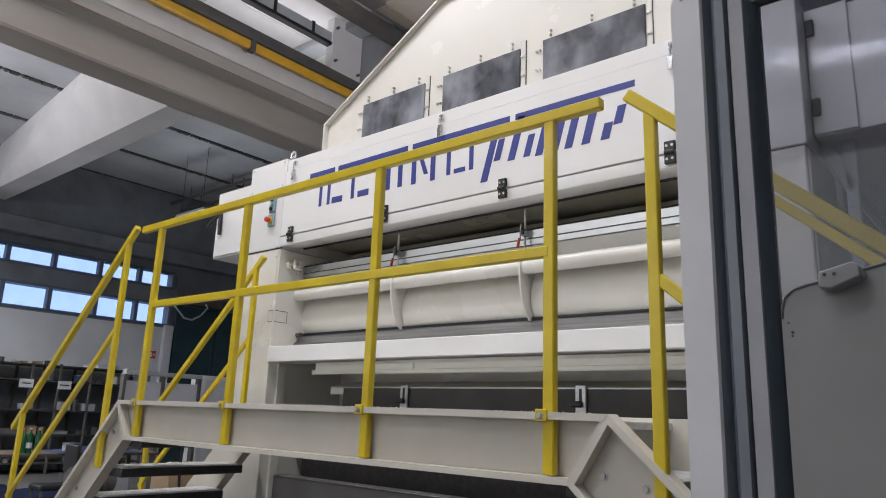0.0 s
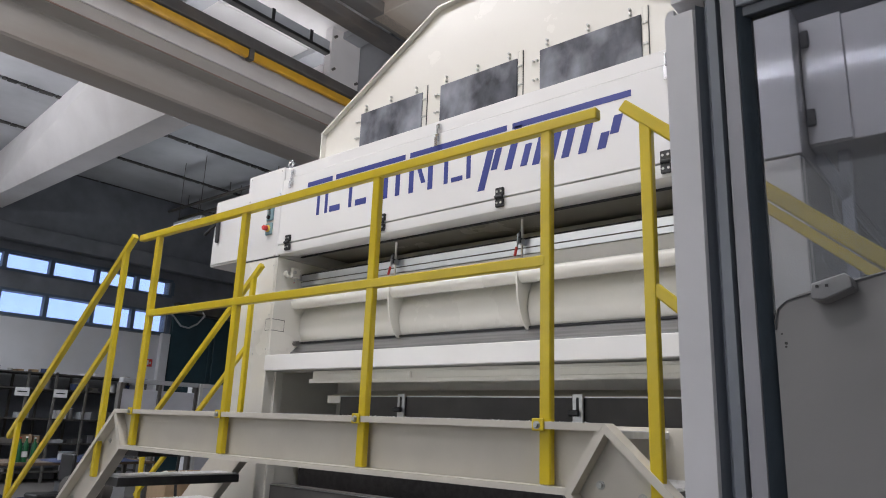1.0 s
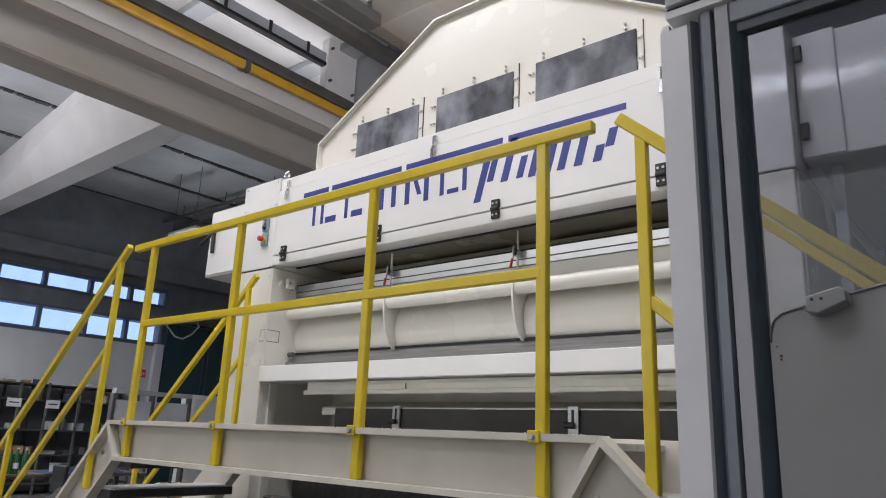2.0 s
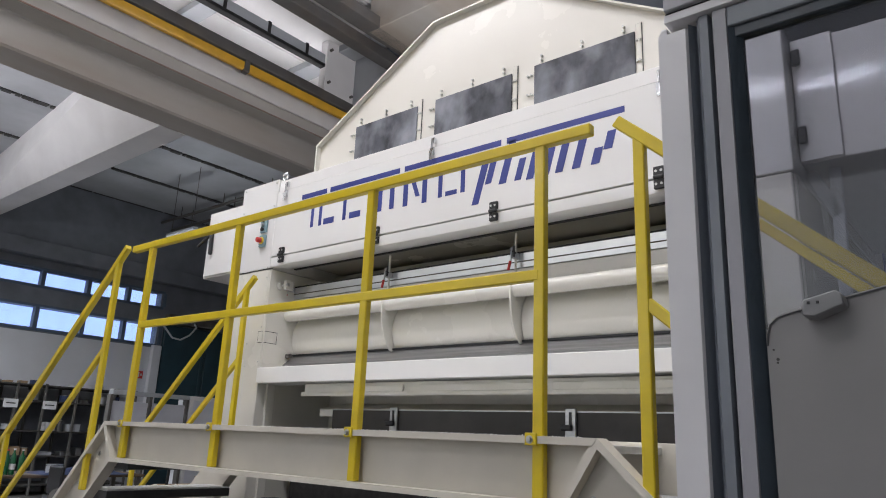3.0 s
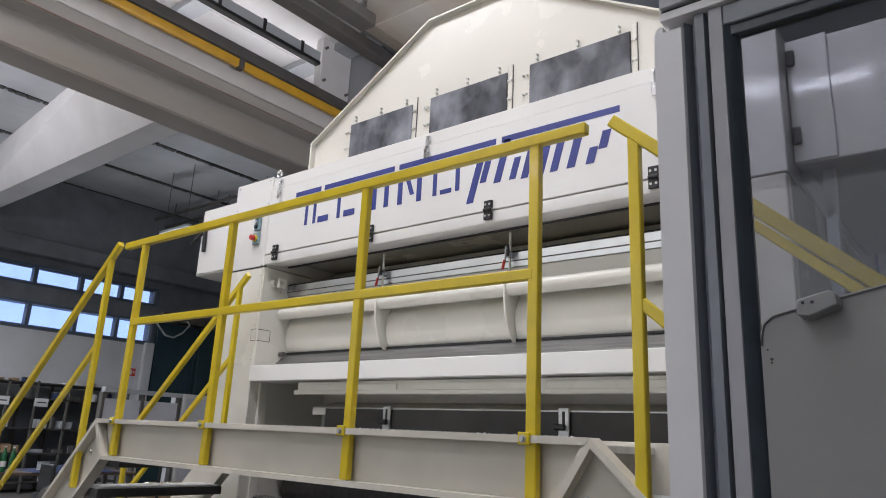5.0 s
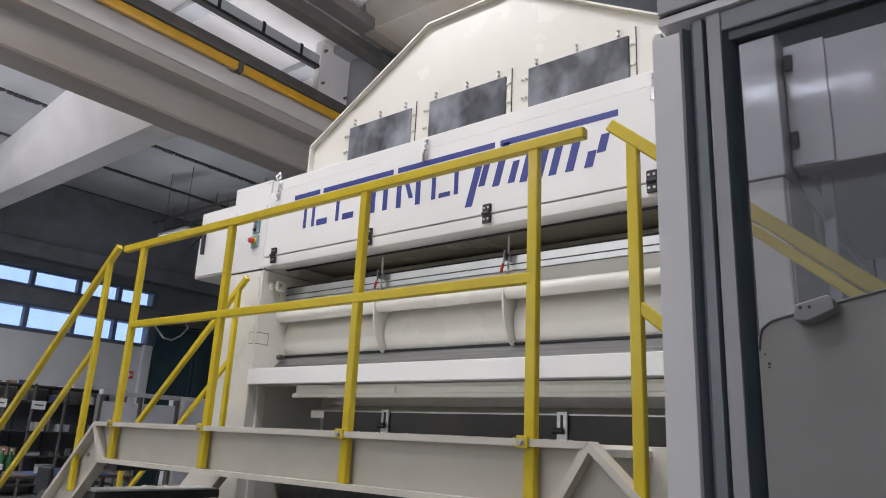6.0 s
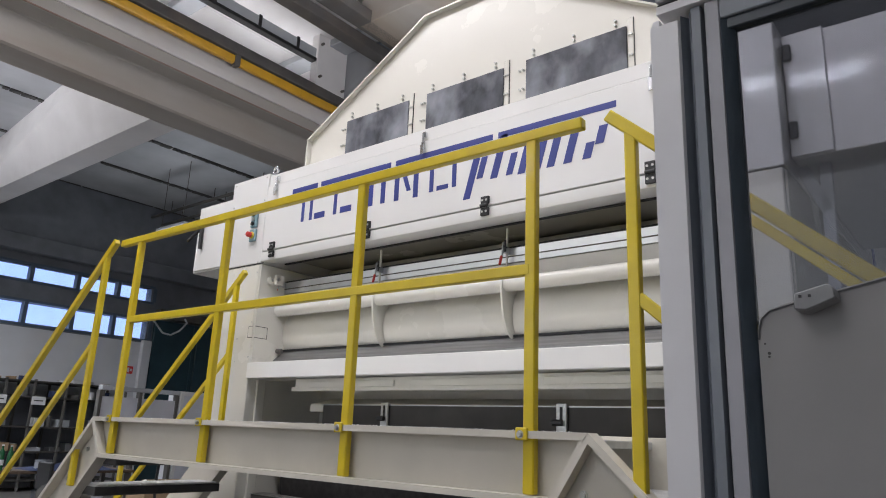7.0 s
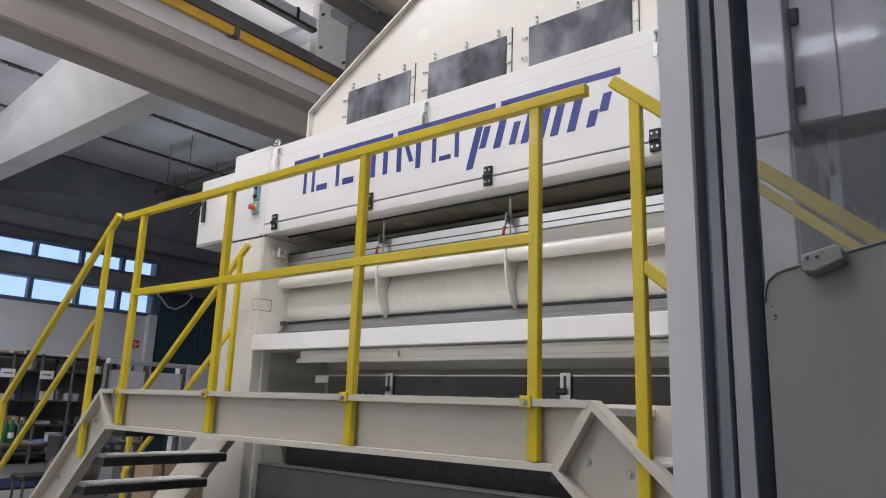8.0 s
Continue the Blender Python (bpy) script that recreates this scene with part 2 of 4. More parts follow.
def hexbolt(x, y, z, r=0.009, h=0.007):
    """A bolt head on a face that looks to -y."""
    bm = rod((x, y, z), (x, y - 0.002, z), r * 1.5, 14)
    add(bm, rod((x, y - 0.001, z), (x, y - h, z), r, 6))
    return bm


SHARED = {}


def bolt(name, x, y, z, r, h, mat, parent, sides=10, washer=False, s=-1):
    """A bolt or screw head on a face that looks along y (s: -1 to -y)."""
    key = (r, h, mat.name, sides, washer, s)
    if key not in SHARED:
        bm = rod((0, 0, 0), (0, s * h, 0), r, sides)
        if washer:
            add(bm, rod((0, 0, 0), (0, s * h * 0.3, 0), r * 1.5, 14))
        me = bpy.data.meshes.new(name)
        bmesh.ops.recalc_face_normals(bm, faces=bm.faces[:])
        bm.to_mesh(me)
        bm.free()
        me.materials.append(mat)
        SHARED[key] = me
    ob = new(name, SHARED[key])
    ob.parent, ob.location = parent, (x, y, z)
    return ob

# ---- hall ----
WX = -18.5          # inner face of the window wall
structure("floor", box(-19, 9, -9, 17, -0.3, 0, 0), FLOOR, "worn grey concrete factory floor")

# window wall with two rows of openings
ROWS = ((4.83, 5.205), (3.79, 4.30))
PANES = ((3.5, 4.66), (4.75, 5.70), (5.80, 6.76), (6.865, 7.905), (7.975, 8.975), (9.045, 9.95))
wall = bmesh.new()
ys = [-9.0] + [v for p in PANES for v in p] + [17.0]
add(wall, box(WX - 0.3, WX, -9, 17, 0, ROWS[1][0] - 0.1, 0))
structure("wall_west", wall, WALLPAINT, "white painted factory wall below the windows")
clad = bmesh.new()
for z0, z1 in ((ROWS[1][0] - 0.1, ROWS[1][0]), (ROWS[1][1], ROWS[0][0]), (ROWS[0][1], 7.5)):
    add(clad, box(WX - 0.3, WX, -9, 17, z0, z1, 0))
for z0, z1 in ROWS:
    add(clad, box(WX - 0.3, WX, -9, PANES[0][0], z0, z1, 0))
    add(clad, box(WX - 0.3, WX, PANES[-1][1], 17, z0, z1, 0))
structure("wall_cladding", clad, CLADDING, "dark grey cladding round the two window rows")
k = 0
for z0, z1 in ROWS:
    k += 1
    win = tagged(new("window_%d" % k), "row of blue-grey framed windows with bright dusty panes", kind="structure")
    fr = box(WX - 0.16, WX + 0.03, PANES[0][0] - 0.08, PANES[-1][1] + 0.08, z0 - 0.07, z0, 0.004)
    add(fr, box(WX - 0.16, WX + 0.03, PANES[0][0] - 0.08, PANES[-1][1] + 0.08, z1, z1 + 0.06, 0.004))
    part("window_frame", fr, FRAMEBLUE, win)
    edges = [PANES[0][0] - 0.09] + [(PANES[i][1] + PANES[i + 1][0]) / 2 for i in range(len(PANES) - 1)] + [PANES[-1][1] + 0.09]
    for i, e in enumerate(edges):
        part("mullion", box(WX - 0.16, WX + 0.02, e - 0.05, e + 0.05, z0, z1, 0.004), FRAMEBLUE, win)
    for a, b in PANES:
        part("pane", box(WX - 0.09, WX - 0.08, a - 0.02, b + 0.02, z0, z1, 0), PANEGLASS, win).visible_shadow = False
structure("backdrop", box(-26, -25.9, -12, 28, -2, 14, 0), DAYLIGHT, "bright overcast sky outside the windows")
structure("trim", box(WX, WX + 0.35, -9, 17, 5.45, 5.85, 0.02), CLADDING, "dark edge beam along the window wall")
structure("wall_column", box(WX, WX + 0.15, 9.83, 10.09, 0, 3.75, 0.02), WALLPAINT, "white painted concrete column against the wall")
structure("wall_north", box(-19, 9, 17, 17.3, 0, 8.8, 0), WALLPAINT, "plain far factory wall")
sw = box(-19, 9, -9.3, -9, 0, 2.7, 0)
add(sw, box(-19, 9, -9.3, -9, 5.7, 8.8, 0))
add(sw, box(-19, -16, -9.3, -9, 2.7, 5.7, 0))
add(sw, box(4, 9, -9.3, -9, 2.7, 5.7, 0))
structure("wall_south", sw, WALLPAINT, "plain rear factory wall")
structure("wall_east", box(9, 9.3, -9, 17, 0, 8.8, 0), WALLPAINT, "plain side factory wall")

# roof slabs over the low bay, with open joints
ceil = bmesh.new()
xs = [-10.16, -11.74, -14.0, -16.26, -18.52, -18.8]
for i in range(len(xs) - 1):
    add(ceil, box(xs[i + 1] + 0.06, xs[i] - 0.06, -9, 17, 7.5, 7.7, 0.02))
structure("roof_deck", box(-19, -10.1, -9, 17, 7.72, 7.8, 0), DARK, "dark roof deck over the slab joints")
structure("ceiling_low", ceil, CEILGREY, "grey precast roof slabs with dark joints")
rj = random.Random(21)
seal = bmesh.new()
for jx in xs[1:-1]:
    y = -4.0
    while y < 16.5:
        w = rj.uniform(0.05, 0.16)
        add(seal, box(jx - rj.uniform(0.05, 0.085), jx + rj.uniform(0.05, 0.085), y, y + w, 7.484, 7.52, 0))
        y += w * rj.uniform(0.9, 1.5)
structure("joint_filler", seal, DARK, "ragged dark filler in the roof joints")
ceil = bmesh.new()
x = -11.2
while x < 9:
    add(ceil, box(x, x + 1.15, -9, 17, 8.5, 8.7, 0.015))
    x += 1.18
add(ceil, box(-11.2, 9, -9, 17, 8.72, 8.8, 0))
structure("ceiling_high", ceil, CONCWHITE, "white precast roof slabs of the tall bay")
for ry, rw in ((5.15, 0.33), (7.55, 0.4), (2.6, 0.33)):
    structure("roof_rib", box(-11.19, 9, ry, ry + rw, 8.36, 8.5, 0.01), CEILGREY, "grey concrete rib across the tall roof")
# panel added below the white slabs; its dark colour stands for unlit roof
structure("ceiling_far", box(-8.2, 9, 7.96, 17, 8.30, 8.48, 0.01), CLADDING, "roof panel beyond the tie beam, coloured dark as unlit roof")
structure("wall_upper", box(-11.35, -11.2, -9, 17, 7.8, 8.8, 0), CEILGREY, "grey upstand between the low and tall roof")

# long girder with the crane runway on it
G = [(-10.15, 6.21), (-9.63, 6.21), (-9.60, 6.24), (-9.60, 6.68), (-9.58, 6.70), (-9.27, 6.70), (-9.25, 6.715), (-9.25, 6.90), (-9.27, 6.92), (-9.36, 6.95), (-9.36, 7.5), (-10.15, 7.5), (-10.19, 7.46), (-10.19, 6.25)]
structure("girder", prism(G, 'y', -9, 17, 0.0), CONCRETE, "long precast concrete girder with a wide flange under the roof")
# thin strip added to carry the rust stain on the flange edge
structure("rust_strip", box(-9.26, -9.244, -9, 17, 6.704, 6.725, 0.003), RUSTRED, "red-brown rust stain along the girder flange edge")
structure("runway_web", box(-9.36, -9.30, -9, 17, 6.95, 7.29, 0.01), CONCWHITE, "pale crane runway beam web")
structure("runway_flange", box(-9.30, -9.02, -9, 17, 7.31, 7.50, 0.012), DARKSTEEL, "dark steel crane runway flange")
structure("conductor_rail", prism([(-9.13, 7.155), (-9.07, 7.155), (-9.05, 7.185), (-9.05, 7.285), (-9.13, 7.285)], 'y', -9, 17), BUSBAR, "orange-yellow crane conductor rail")
for cy in (5.72, 1.9, 10.2):
    structure("rail_clamp", box(-9.15, -9.03, cy - 0.05, cy + 0.05, 7.12, 7.38, 0.01), DARKSTEEL, "dark steel clamp holding the conductor rail")

# cross beams of the low bay
for by in (5.015, -3.5, 13.5):
    bm = bmesh.new()
    q = [bm.verts.new(p) for p in ((-10.19, by, 6.22), (-10.19, by + 0.46, 6.22), (-10.19, by + 0.6, 7.5), (-10.19, by - 0.58, 7.5),
                                   (WX, by, 6.22), (WX, by + 0.46, 6.22), (WX, by + 0.6, 7.5), (WX, by + 0.14, 7.5))]
    for f in ((0, 1, 2, 3), (7, 6, 5, 4), (0, 4, 5, 1), (1, 5, 6, 2), (2, 6, 7, 3), (3, 7, 4, 0)):
        bm.faces.new([q[v] for v in f])
    structure("cross_beam", bm, CONCWHITE, "white painted concrete cross beam under the roof")
# steelwork of the tall bay
duct = structure("cable_channel", box(-9.05, -8.95, -9, 7.2, 7.93, 8.12, 0.006), SKIRT, "pale cable channel with dark clips under the roof")
part("channel_lip", box(-9.06, -8.93, -9, 7.2, 7.87, 7.93, 0.004), BLACK, duct)
for cy in (2.0, 3.2, 4.4, 5.1, 5.95, 6.75):
    part("channel_clip", box(-9.03, -8.935, cy, cy + 0.06, 7.92, 8.14, 0.004), BLACK, duct)
structure("roof_beam", box(-8.15, -7.9, -9, 9.0, 7.9, 8.1, 0.01), DARKSTEEL, "dark steel beam under the roof")
structure("roof_beam", box(-7.62, -7.3, -9, 9.0, 7.9, 8.1, 0.01), DARKSTEEL, "dark steel beam under the roof")
pl = structure("column_plate", box(-9.2, -9.02, 7.29, 7.99, 7.48, 8.5, 0.01), CONCWHITE, "white bolted plate on the girder")
for py, pz in ((7.36, 7.66), (7.91, 7.60), (7.91, 8.42), (7.36, 8.3)):
    part("anchor_bolt", rod((-9.03, py, pz), (-8.96, py, pz), 0.025, 8), DARKSTEEL, pl)
structure("roof_column", box(-9.1, -8.2, 8.0, 8.7, 5.0, 8.5, 0.02), CEILGREY, "grey concrete column below the roof")
structure("hoist_motor", rod((-7.9, 7.9, 7.55), (-7.3, 7.9, 7.55), 0.22, 20, 0.03), DARKSTEEL, "dark hoist motor under the roof beams")
structure("tie_beam", box(-7.55, 9, 6.9, 7.7, 7.9, 8.5, 0.01), CONCRETE, "concrete tie beam across the tall bay")


# ---- machine ----
MC = -2.78   # its middle


def mirror_x(bm):
    """The same form on the other side of the machine's middle."""
    b2 = bm.copy()
    for v in b2.verts:
        v.co.x = 2 * MC - v.co.x
    bmesh.ops.reverse_faces(b2, faces=b2.faces[:])
    return b2


machine = thing("fibre_machine", "large cream enamelled fibre machine with a white hinged front panel", "machine")


def both(name, make, mat, parent=machine, label=""):
    bm = make()
    part(name, mirror_x(bm), mat, parent, label)
    return part(name, bm, mat, parent, label)


# side frames
both("side_frame", lambda: box(-4.86, -4.405, 3.2, 5.6, 0, 2.784, 0.006), CREAM)
both("side_frame_cheek", lambda: box(-4.402, -4.388, 3.204, 5.58, 1.93, 2.784, 0.003), CREAM)
both("side_frame_foot", lambda: prism([(3.16, 0), (4.4, 0), (4.4, 0.12), (3.3, 0.12)], 'x', -4.90, -4.36, 0.004), STEELCREAM)
part("end_cabinet", box(-0.958, -0.692, 3.23, 5.6, 0.0, 2.784, 0.006), CREAM, machine)
# upper housing
both("end_housing", lambda: box(-4.868, -4.405, 3.2, 5.6, 2.792, 3.52, 0.005), GLOSSWHITE)
part("housing_top", box(-4.40, -1.16, 3.21, 5.6, 3.41, 3.50, 0.004), WHITE, machine)
part("housing_core", box(-4.40, -1.16, 3.24, 5.6, 2.88, 3.40, 0.0), CREAM, machine)
lip = prism([(3.2, 2.815), (3.2, 2.872), (3.235, 2.872), (3.235, 2.858), (3.46, 2.858), (3.46, 2.838), (3.215, 2.800), (3.203, 2.804)], 'x', -4.40, -1.16, 0.0)
part("lower_lip", lip, WHITE, machine)
panel = part("front_panel", box(-4.397, -1.163, 3.196, 3.236, 2.880, 3.404, 0.004), WHITE, machine, "white hinged front panel with blue printed shapes")

# blue print: lines and plain bars in place of lettering
Y = 3.1955


def flat(points, holes=None):
    return prism(points, 'y', Y - 0.0015, Y + 0.001)


def quad(x0, x1, z0, z1, lean=0.0):
    return flat([(x0, z0), (x1, z0), (x1 + lean, z1), (x0 + lean, z1)])


for x0, x1 in ((-4.09, -3.81), (-3.772, -3.083), (-3.04, -2.262), (-2.222, -1.474)):
    part("printed_line", quad(x0, x1, 3.285, 3.322), BLUE, panel)
for x0, x1, z0, z1 in ((-3.965, -3.935, 3.045, 3.27), (-3.875, -3.845, 3.045, 3.25), (-3.82, -3.71, 3.045, 3.09), (-3.62, -3.588, 3.045, 3.25), (-3.55, -3.44, 3.045, 3.09),
                       (-3.275, -3.235, 3.045, 3.27), (-3.163, -3.123, 3.045, 3.27), (-3.04, -3.0, 3.04, 3.27), (-2.875, -2.835, 3.035, 3.27), (-2.74, -2.708, 3.045, 3.27), (-2.68, -2.59, 3.045, 3.075), (-2.56, -2.528, 3.045, 3.27)):
    part("printed_bar", quad(x0, x1, z0, z1), BLUE, panel)
part("printed_bar", flat([(-2.98, 3.22), (-2.945, 3.22), (-2.895, 3.09), (-2.93, 3.09)]), BLUE, panel)
# slanted strokes
for x0, w, z0, z1 in ((-2.47, 0.05, 2.945, 3.20), (-2.375, 0.045, 3.06, 3.19), (-2.275, 0.05, 3.04, 3.30), (-2.165, 0.045, 3.04, 3.17), (-2.085, 0.048, 3.03, 3.20), (-1.985, 0.05, 3.03, 3.20), (-1.895, 0.048, 3.03, 3.20), (-1.79, 0.05, 3.03, 3.26), (-1.675, 0.05, 3.03, 3.12), (-1.60, 0.05, 3.10, 3.20)):
    part("printed_stroke", quad(x0, x0 + w, z0, z1, 0.28 * (z1 - z0)), BLUE, panel)


def hinge(x):
    h = part("hinge", box(x - 0.028, x + 0.028, 3.178, 3.196, 2.888, 2.935, 0.003), BLACK, machine, "black plastic hinge")
    add_bm = box(x - 0.028, x + 0.028, 3.178, 3.196, 2.818, 2.866, 0.003)
    part("hinge_leaf", add_bm, BLACK, h)
    part("hinge_pin", rod((x - 0.024, 3.176, 2.877), (x + 0.024, 3.176, 2.877), 0.011, 12), BLACK, h)
    for dx in (-0.014, 0.014):
        for z in (2.911, 2.842):
            bolt("screw", x + dx, 3.179, z, 0.007, 0.004, ZINC, h)


for hx in (-4.263, -3.262, -2.300, -1.297):
    hinge(hx)


def latch(x):
    l = part("latch", box(x - 0.017, x + 0.017, 3.180, 3.1965, 3.345, 3.398, 0.003), CHROME, machine, "chrome toggle latch")
    part("latch_lever", prism([(x - 0.012, 3.31), (x + 0.012, 3.31), (x + 0.015, 3.375), (x - 0.015, 3.375)], 'y', 3.170, 3.180, 0.002), CHROME, l)
    part("latch_hook", rod((x, 3.182, 3.39), (x, 3.182, 3.455), 0.007, 10), CHROME, l)
    part("keeper", box(x - 0.014, x + 0.014, 3.188, 3.21, 3.43, 3.47, 0.003), CHROME, l)


for lx in (-4.285, -2.80, -1.275):
    latch(lx)


def torus(c, R, r, axis='y'):
    bm = bmesh.new()
    rows = []
    for i in range(20):
        a = 2 * math.pi * i / 20
        ring = []
        for j in range(8):
            b = 2 * math.pi * j / 8
            d = R + r * math.cos(b)
            p = (d * math.cos(a), r * math.sin(b), d * math.sin(a))
            ring.append(bm.verts.new((c[0] + p[0], c[1] + p[1], c[2] + p[2])))
        rows.append(ring)
    for i in range(20):
        for j in range(8):
            bm.faces.new((rows[i][j], rows[(i + 1) % 20][j], rows[(i + 1) % 20][(j + 1) % 8], rows[i][(j + 1) % 8]))
    return bm


for ex in (-4.42, 2 * MC + 4.42):
    eb = rod((ex, 3.27, 3.515), (ex, 3.27, 3.545), 0.022, 16, 0.004)
    add(eb, torus((ex, 3.27, 3.572), 0.026, 0.009))
    part("lifting_eye", eb, CHROME, machine, "steel lifting eye bolt")

# controls on the end housing
plate = part("switch_plate", box(-4.562, -4.484, 3.182, 3.2, 2.975, 3.072, 0.005), TEALBOX, machine, "grey-blue emergency stop box")
part("stop_ring", rod((-4.523, 3.183, 3.024), (-4.523, 3.170, 3.024), 0.028, 24, 0.003), AMBER, plate)
part("stop_button", rod((-4.523, 3.172, 3.024), (-4.523, 3.132, 3.024), 0.021, 24, 0.006), RED, plate, "red mushroom emergency stop button")
plate = part("switch_plate", box(-4.562, -4.484, 3.182, 3.2, 3.090, 3.222, 0.005), TEALBOX, machine, "grey-blue push button box")
for z, mt in ((3.192, BLACK), (3.153, STEEL), (3.116, BLACK)):
    part("push_button", rod((-4.523, 3.183, z), (-4.523, 3.164, z), 0.015, 18, 0.003), mt, plate)

# small seams and screws on the side frame
part("seam", box(-4.865, -4.365, 3.1985, 3.203, 2.786, 2.791, 0), BLACK, machine)
for sx, sz in ((-4.585, 2.72), (-4.425, 2.72), (-4.585, 2.22), (-4.425, 2.34), (-4.585, 2.05), (-4.425, 2.08), (-4.585, 2.45)):
    bolt("screw", sx, 3.2, sz, 0.006, 0.004, ZINC, machine)
for sx in (-4.83, -4.43):
    for sz in (2.80, 3.30, 3.49):
        bolt("screw", sx, 3.2, sz, 0.007, 0.004, ZINC, machine)
part("access_cover", box(-4.455, -4.4025, 3.197, 3.201, 2.225, 2.305, 0.001), CREAM, machine, "small screwed access cover")
for a in ((-4.458, -4.455, 2.225, 2.305), (-4.458, -4.4045, 2.305, 2.309), (-4.458, -4.4045, 2.221, 2.225)):
    part("cover_gap", box(a[0], a[1], 3.1978, 3.2005, a[2], a[3], 0), BLACK, machine)

for z in (2.221, 2.305):
    part("cover_gap", box(-4.3895, -4.3865, 3.206, 3.32, z, z + 0.004, 0), BLACK, machine)
part("cover_gap", box(-4.3895, -4.3865, 3.317, 3.32, 2.221, 2.309, 0), BLACK, machine)
part("rear_panel", box(-4.86, -0.70, 5.605, 5.63, 0.05, 3.5, 0.004), CREAM, machine)

# side boxes at both ends
for sgn in (1, -1):
    if sgn == 1:
        sb = part("end_box", box(-5.79, -4.86, 3.48, 5.2, 2.915, 3.545, 0.006), GLOSSWHITE, machine, "white drive cover box on the machine end")
        part("box_door", box(-5.77, -4.87, 3.468, 3.48, 2.93, 3.53, 0.003), GLOSSWHITE, sb)
    else:
        # the other end: a hinged door, then a longer cover
        sb = part("end_box", prism([(-0.688, 3.345), (-0.507, 3.345), (0.3, 3.352), (0.3, 5.2), (-0.688, 5.2)], 'z', 2.862, 3.48, 0.005), GLOSSWHITE, machine, "white drive cover box on the machine end")
        part("box_door", box(-0.688, -0.511, 3.331, 3.344, 2.868, 3.488, 0.004), GLOSSWHITE, sb)
        for (p, q, d) in (((-0.68, 3.47, 2.86), (-0.575, 3.47, 2.63), 0.055), ((-0.575, 3.47, 2.86), (-0.59, 3.47, 2.05), 0.05)):
            part("brace", bar(p, q, d, 0.04), SKIRT, sb, "grey steel brace below the cover box")
    hx, hy = (-4.905, 3.448) if sgn == 1 else (-0.668, 3.310)
    for hz in ((3.055, 3.47) if sgn == 1 else (2.995, 3.39)):
        part("box_hinge", box(hx - 0.017, hx + 0.020, hy, hy + 0.022, hz - 0.042, hz + 0.042, 0.006), BLACK, sb)
    if sgn == 1:
        part("box_handle", rod((-5.685, 3.45, 3.34), (-5.675, 3.45, 3.13), 0.018, 12, 0.003), BLACK, sb, "black lever handle")
        part("handle_stub", rod((-5.685, 3.45, 3.33), (-5.84, 3.42, 3.22), 0.014, 12), BLACK, sb)

# working opening between the side frames
XL, XR = -4.40, -1.19
part("recess_back", box(XL, XR, 3.88, 3.92, 2.58, 2.86, 0), CREAM, machine)
part("seal_strip", box(XL, XR, 3.425, 3.45, 2.824, 2.842, 0.003), BLACK, machine, "black rubber seal")
part("upper_slope", prism([(3.86, 2.80), (3.88, 2.80), (3.88, 2.6), (3.62, 2.6), (3.62, 2.61)], 'x', XL, XR), CREAM, machine)
sheet = part("steel_strip", prism([(3.446, 2.592), (3.456, 2.592), (3.450, 2.678), (3.440, 2.678)], 'x', XL + 0.005, XR - 0.005), STRIP, machine, "polished steel strip")
# dark line laid on the strip to imitate its streaked reflection
part("strip_dark_line", rod((XL + 0.01, 3.4435, 2.628), (XR - 0.01, 3.4435, 2.628), 0.004, 8), DARKSTEEL, sheet)
part("strip_edge", rod((XL, 3.450, 2.684), (XR, 3.450, 2.684), 0.008, 12), BLACK, sheet)
part("upper_cover", prism([(3.45, 2.505), (3.45, 2.588), (3.60, 2.588), (3.60, 2.505)], 'x', XL, XR, 0.004), CREAM, machine)
part("guide_tube", rod((XL, 3.41, 2.452), (XR, 3.41, 2.452), 0.046, 32), CREAM, machine, "cream enamelled guide tube")


def arc_cover(yc, zc, r, a0, a1, t, n=18):
    out = [(yc - r * math.cos(radians(a0 + (a1 - a0) * i / n)), zc + r * math.sin(radians(a0 + (a1 - a0) * i / n))) for i in range(n + 1)]
    inn = [(yc - (r - t) * math.cos(radians(a0 + (a1 - a0) * i / n)), zc + (r - t) * math.sin(radians(a0 + (a1 - a0) * i / n))) for i in range(n + 1)]
    return out + inn[::-1]


xs = [XL, -3.335, -2.292, XR]
for i in range(3):
    part("drum_cover", prism(arc_cover(3.70, 2.285, 0.235, -36, 50, 0.02), 'x', xs[i] + 0.012, xs[i + 1] - 0.012), CREAM, machine, "curved cream drum cover")
for x in xs[1:3]:
    rib = prism([(3.36, 2.50), (3.66, 2.52), (3.66, 2.12), (3.47, 2.14), (3.42, 2.18), (3.385, 2.25), (3.365, 2.33), (3.355, 2.42)], 'x', x - 0.007, x + 0.007, 0.002)
    part("rib", rib, CREAM, machine)
    part("rib_post", box(x - 0.005, x + 0.005, 3.405, 3.42, 2.50, 2.80, 0.002), CREAM, machine)
for x in (-4.385, -3.34, -2.298, -1.25):
    cl = part("toggle_clamp", box(x - 0.011, x + 0.012, 3.388, 3.44, 2.640, 2.680, 0.003), STEEL, machine, "toggle clamp with red handle grip")
    part("clamp_link", rod((x - 0.004, 3.384, 2.705), (x - 0.008, 3.380, 2.612), 0.006, 10), STEEL, cl)
    part("clamp_arm", rod((x + 0.010, 3.386, 2.715), (x + 0.010, 3.388, 2.645), 0.006, 10), BLACK, cl)
    part("clamp_hook", rod((x - 0.012, 3.386, 2.690), (x + 0.022, 3.388, 2.668), 0.005, 8), BLACK, cl)
    part("grip", rod((x - 0.009, 3.378, 2.622), (x - 0.018, 3.372, 2.565), 0.0085, 12, 0.003), RED, cl)
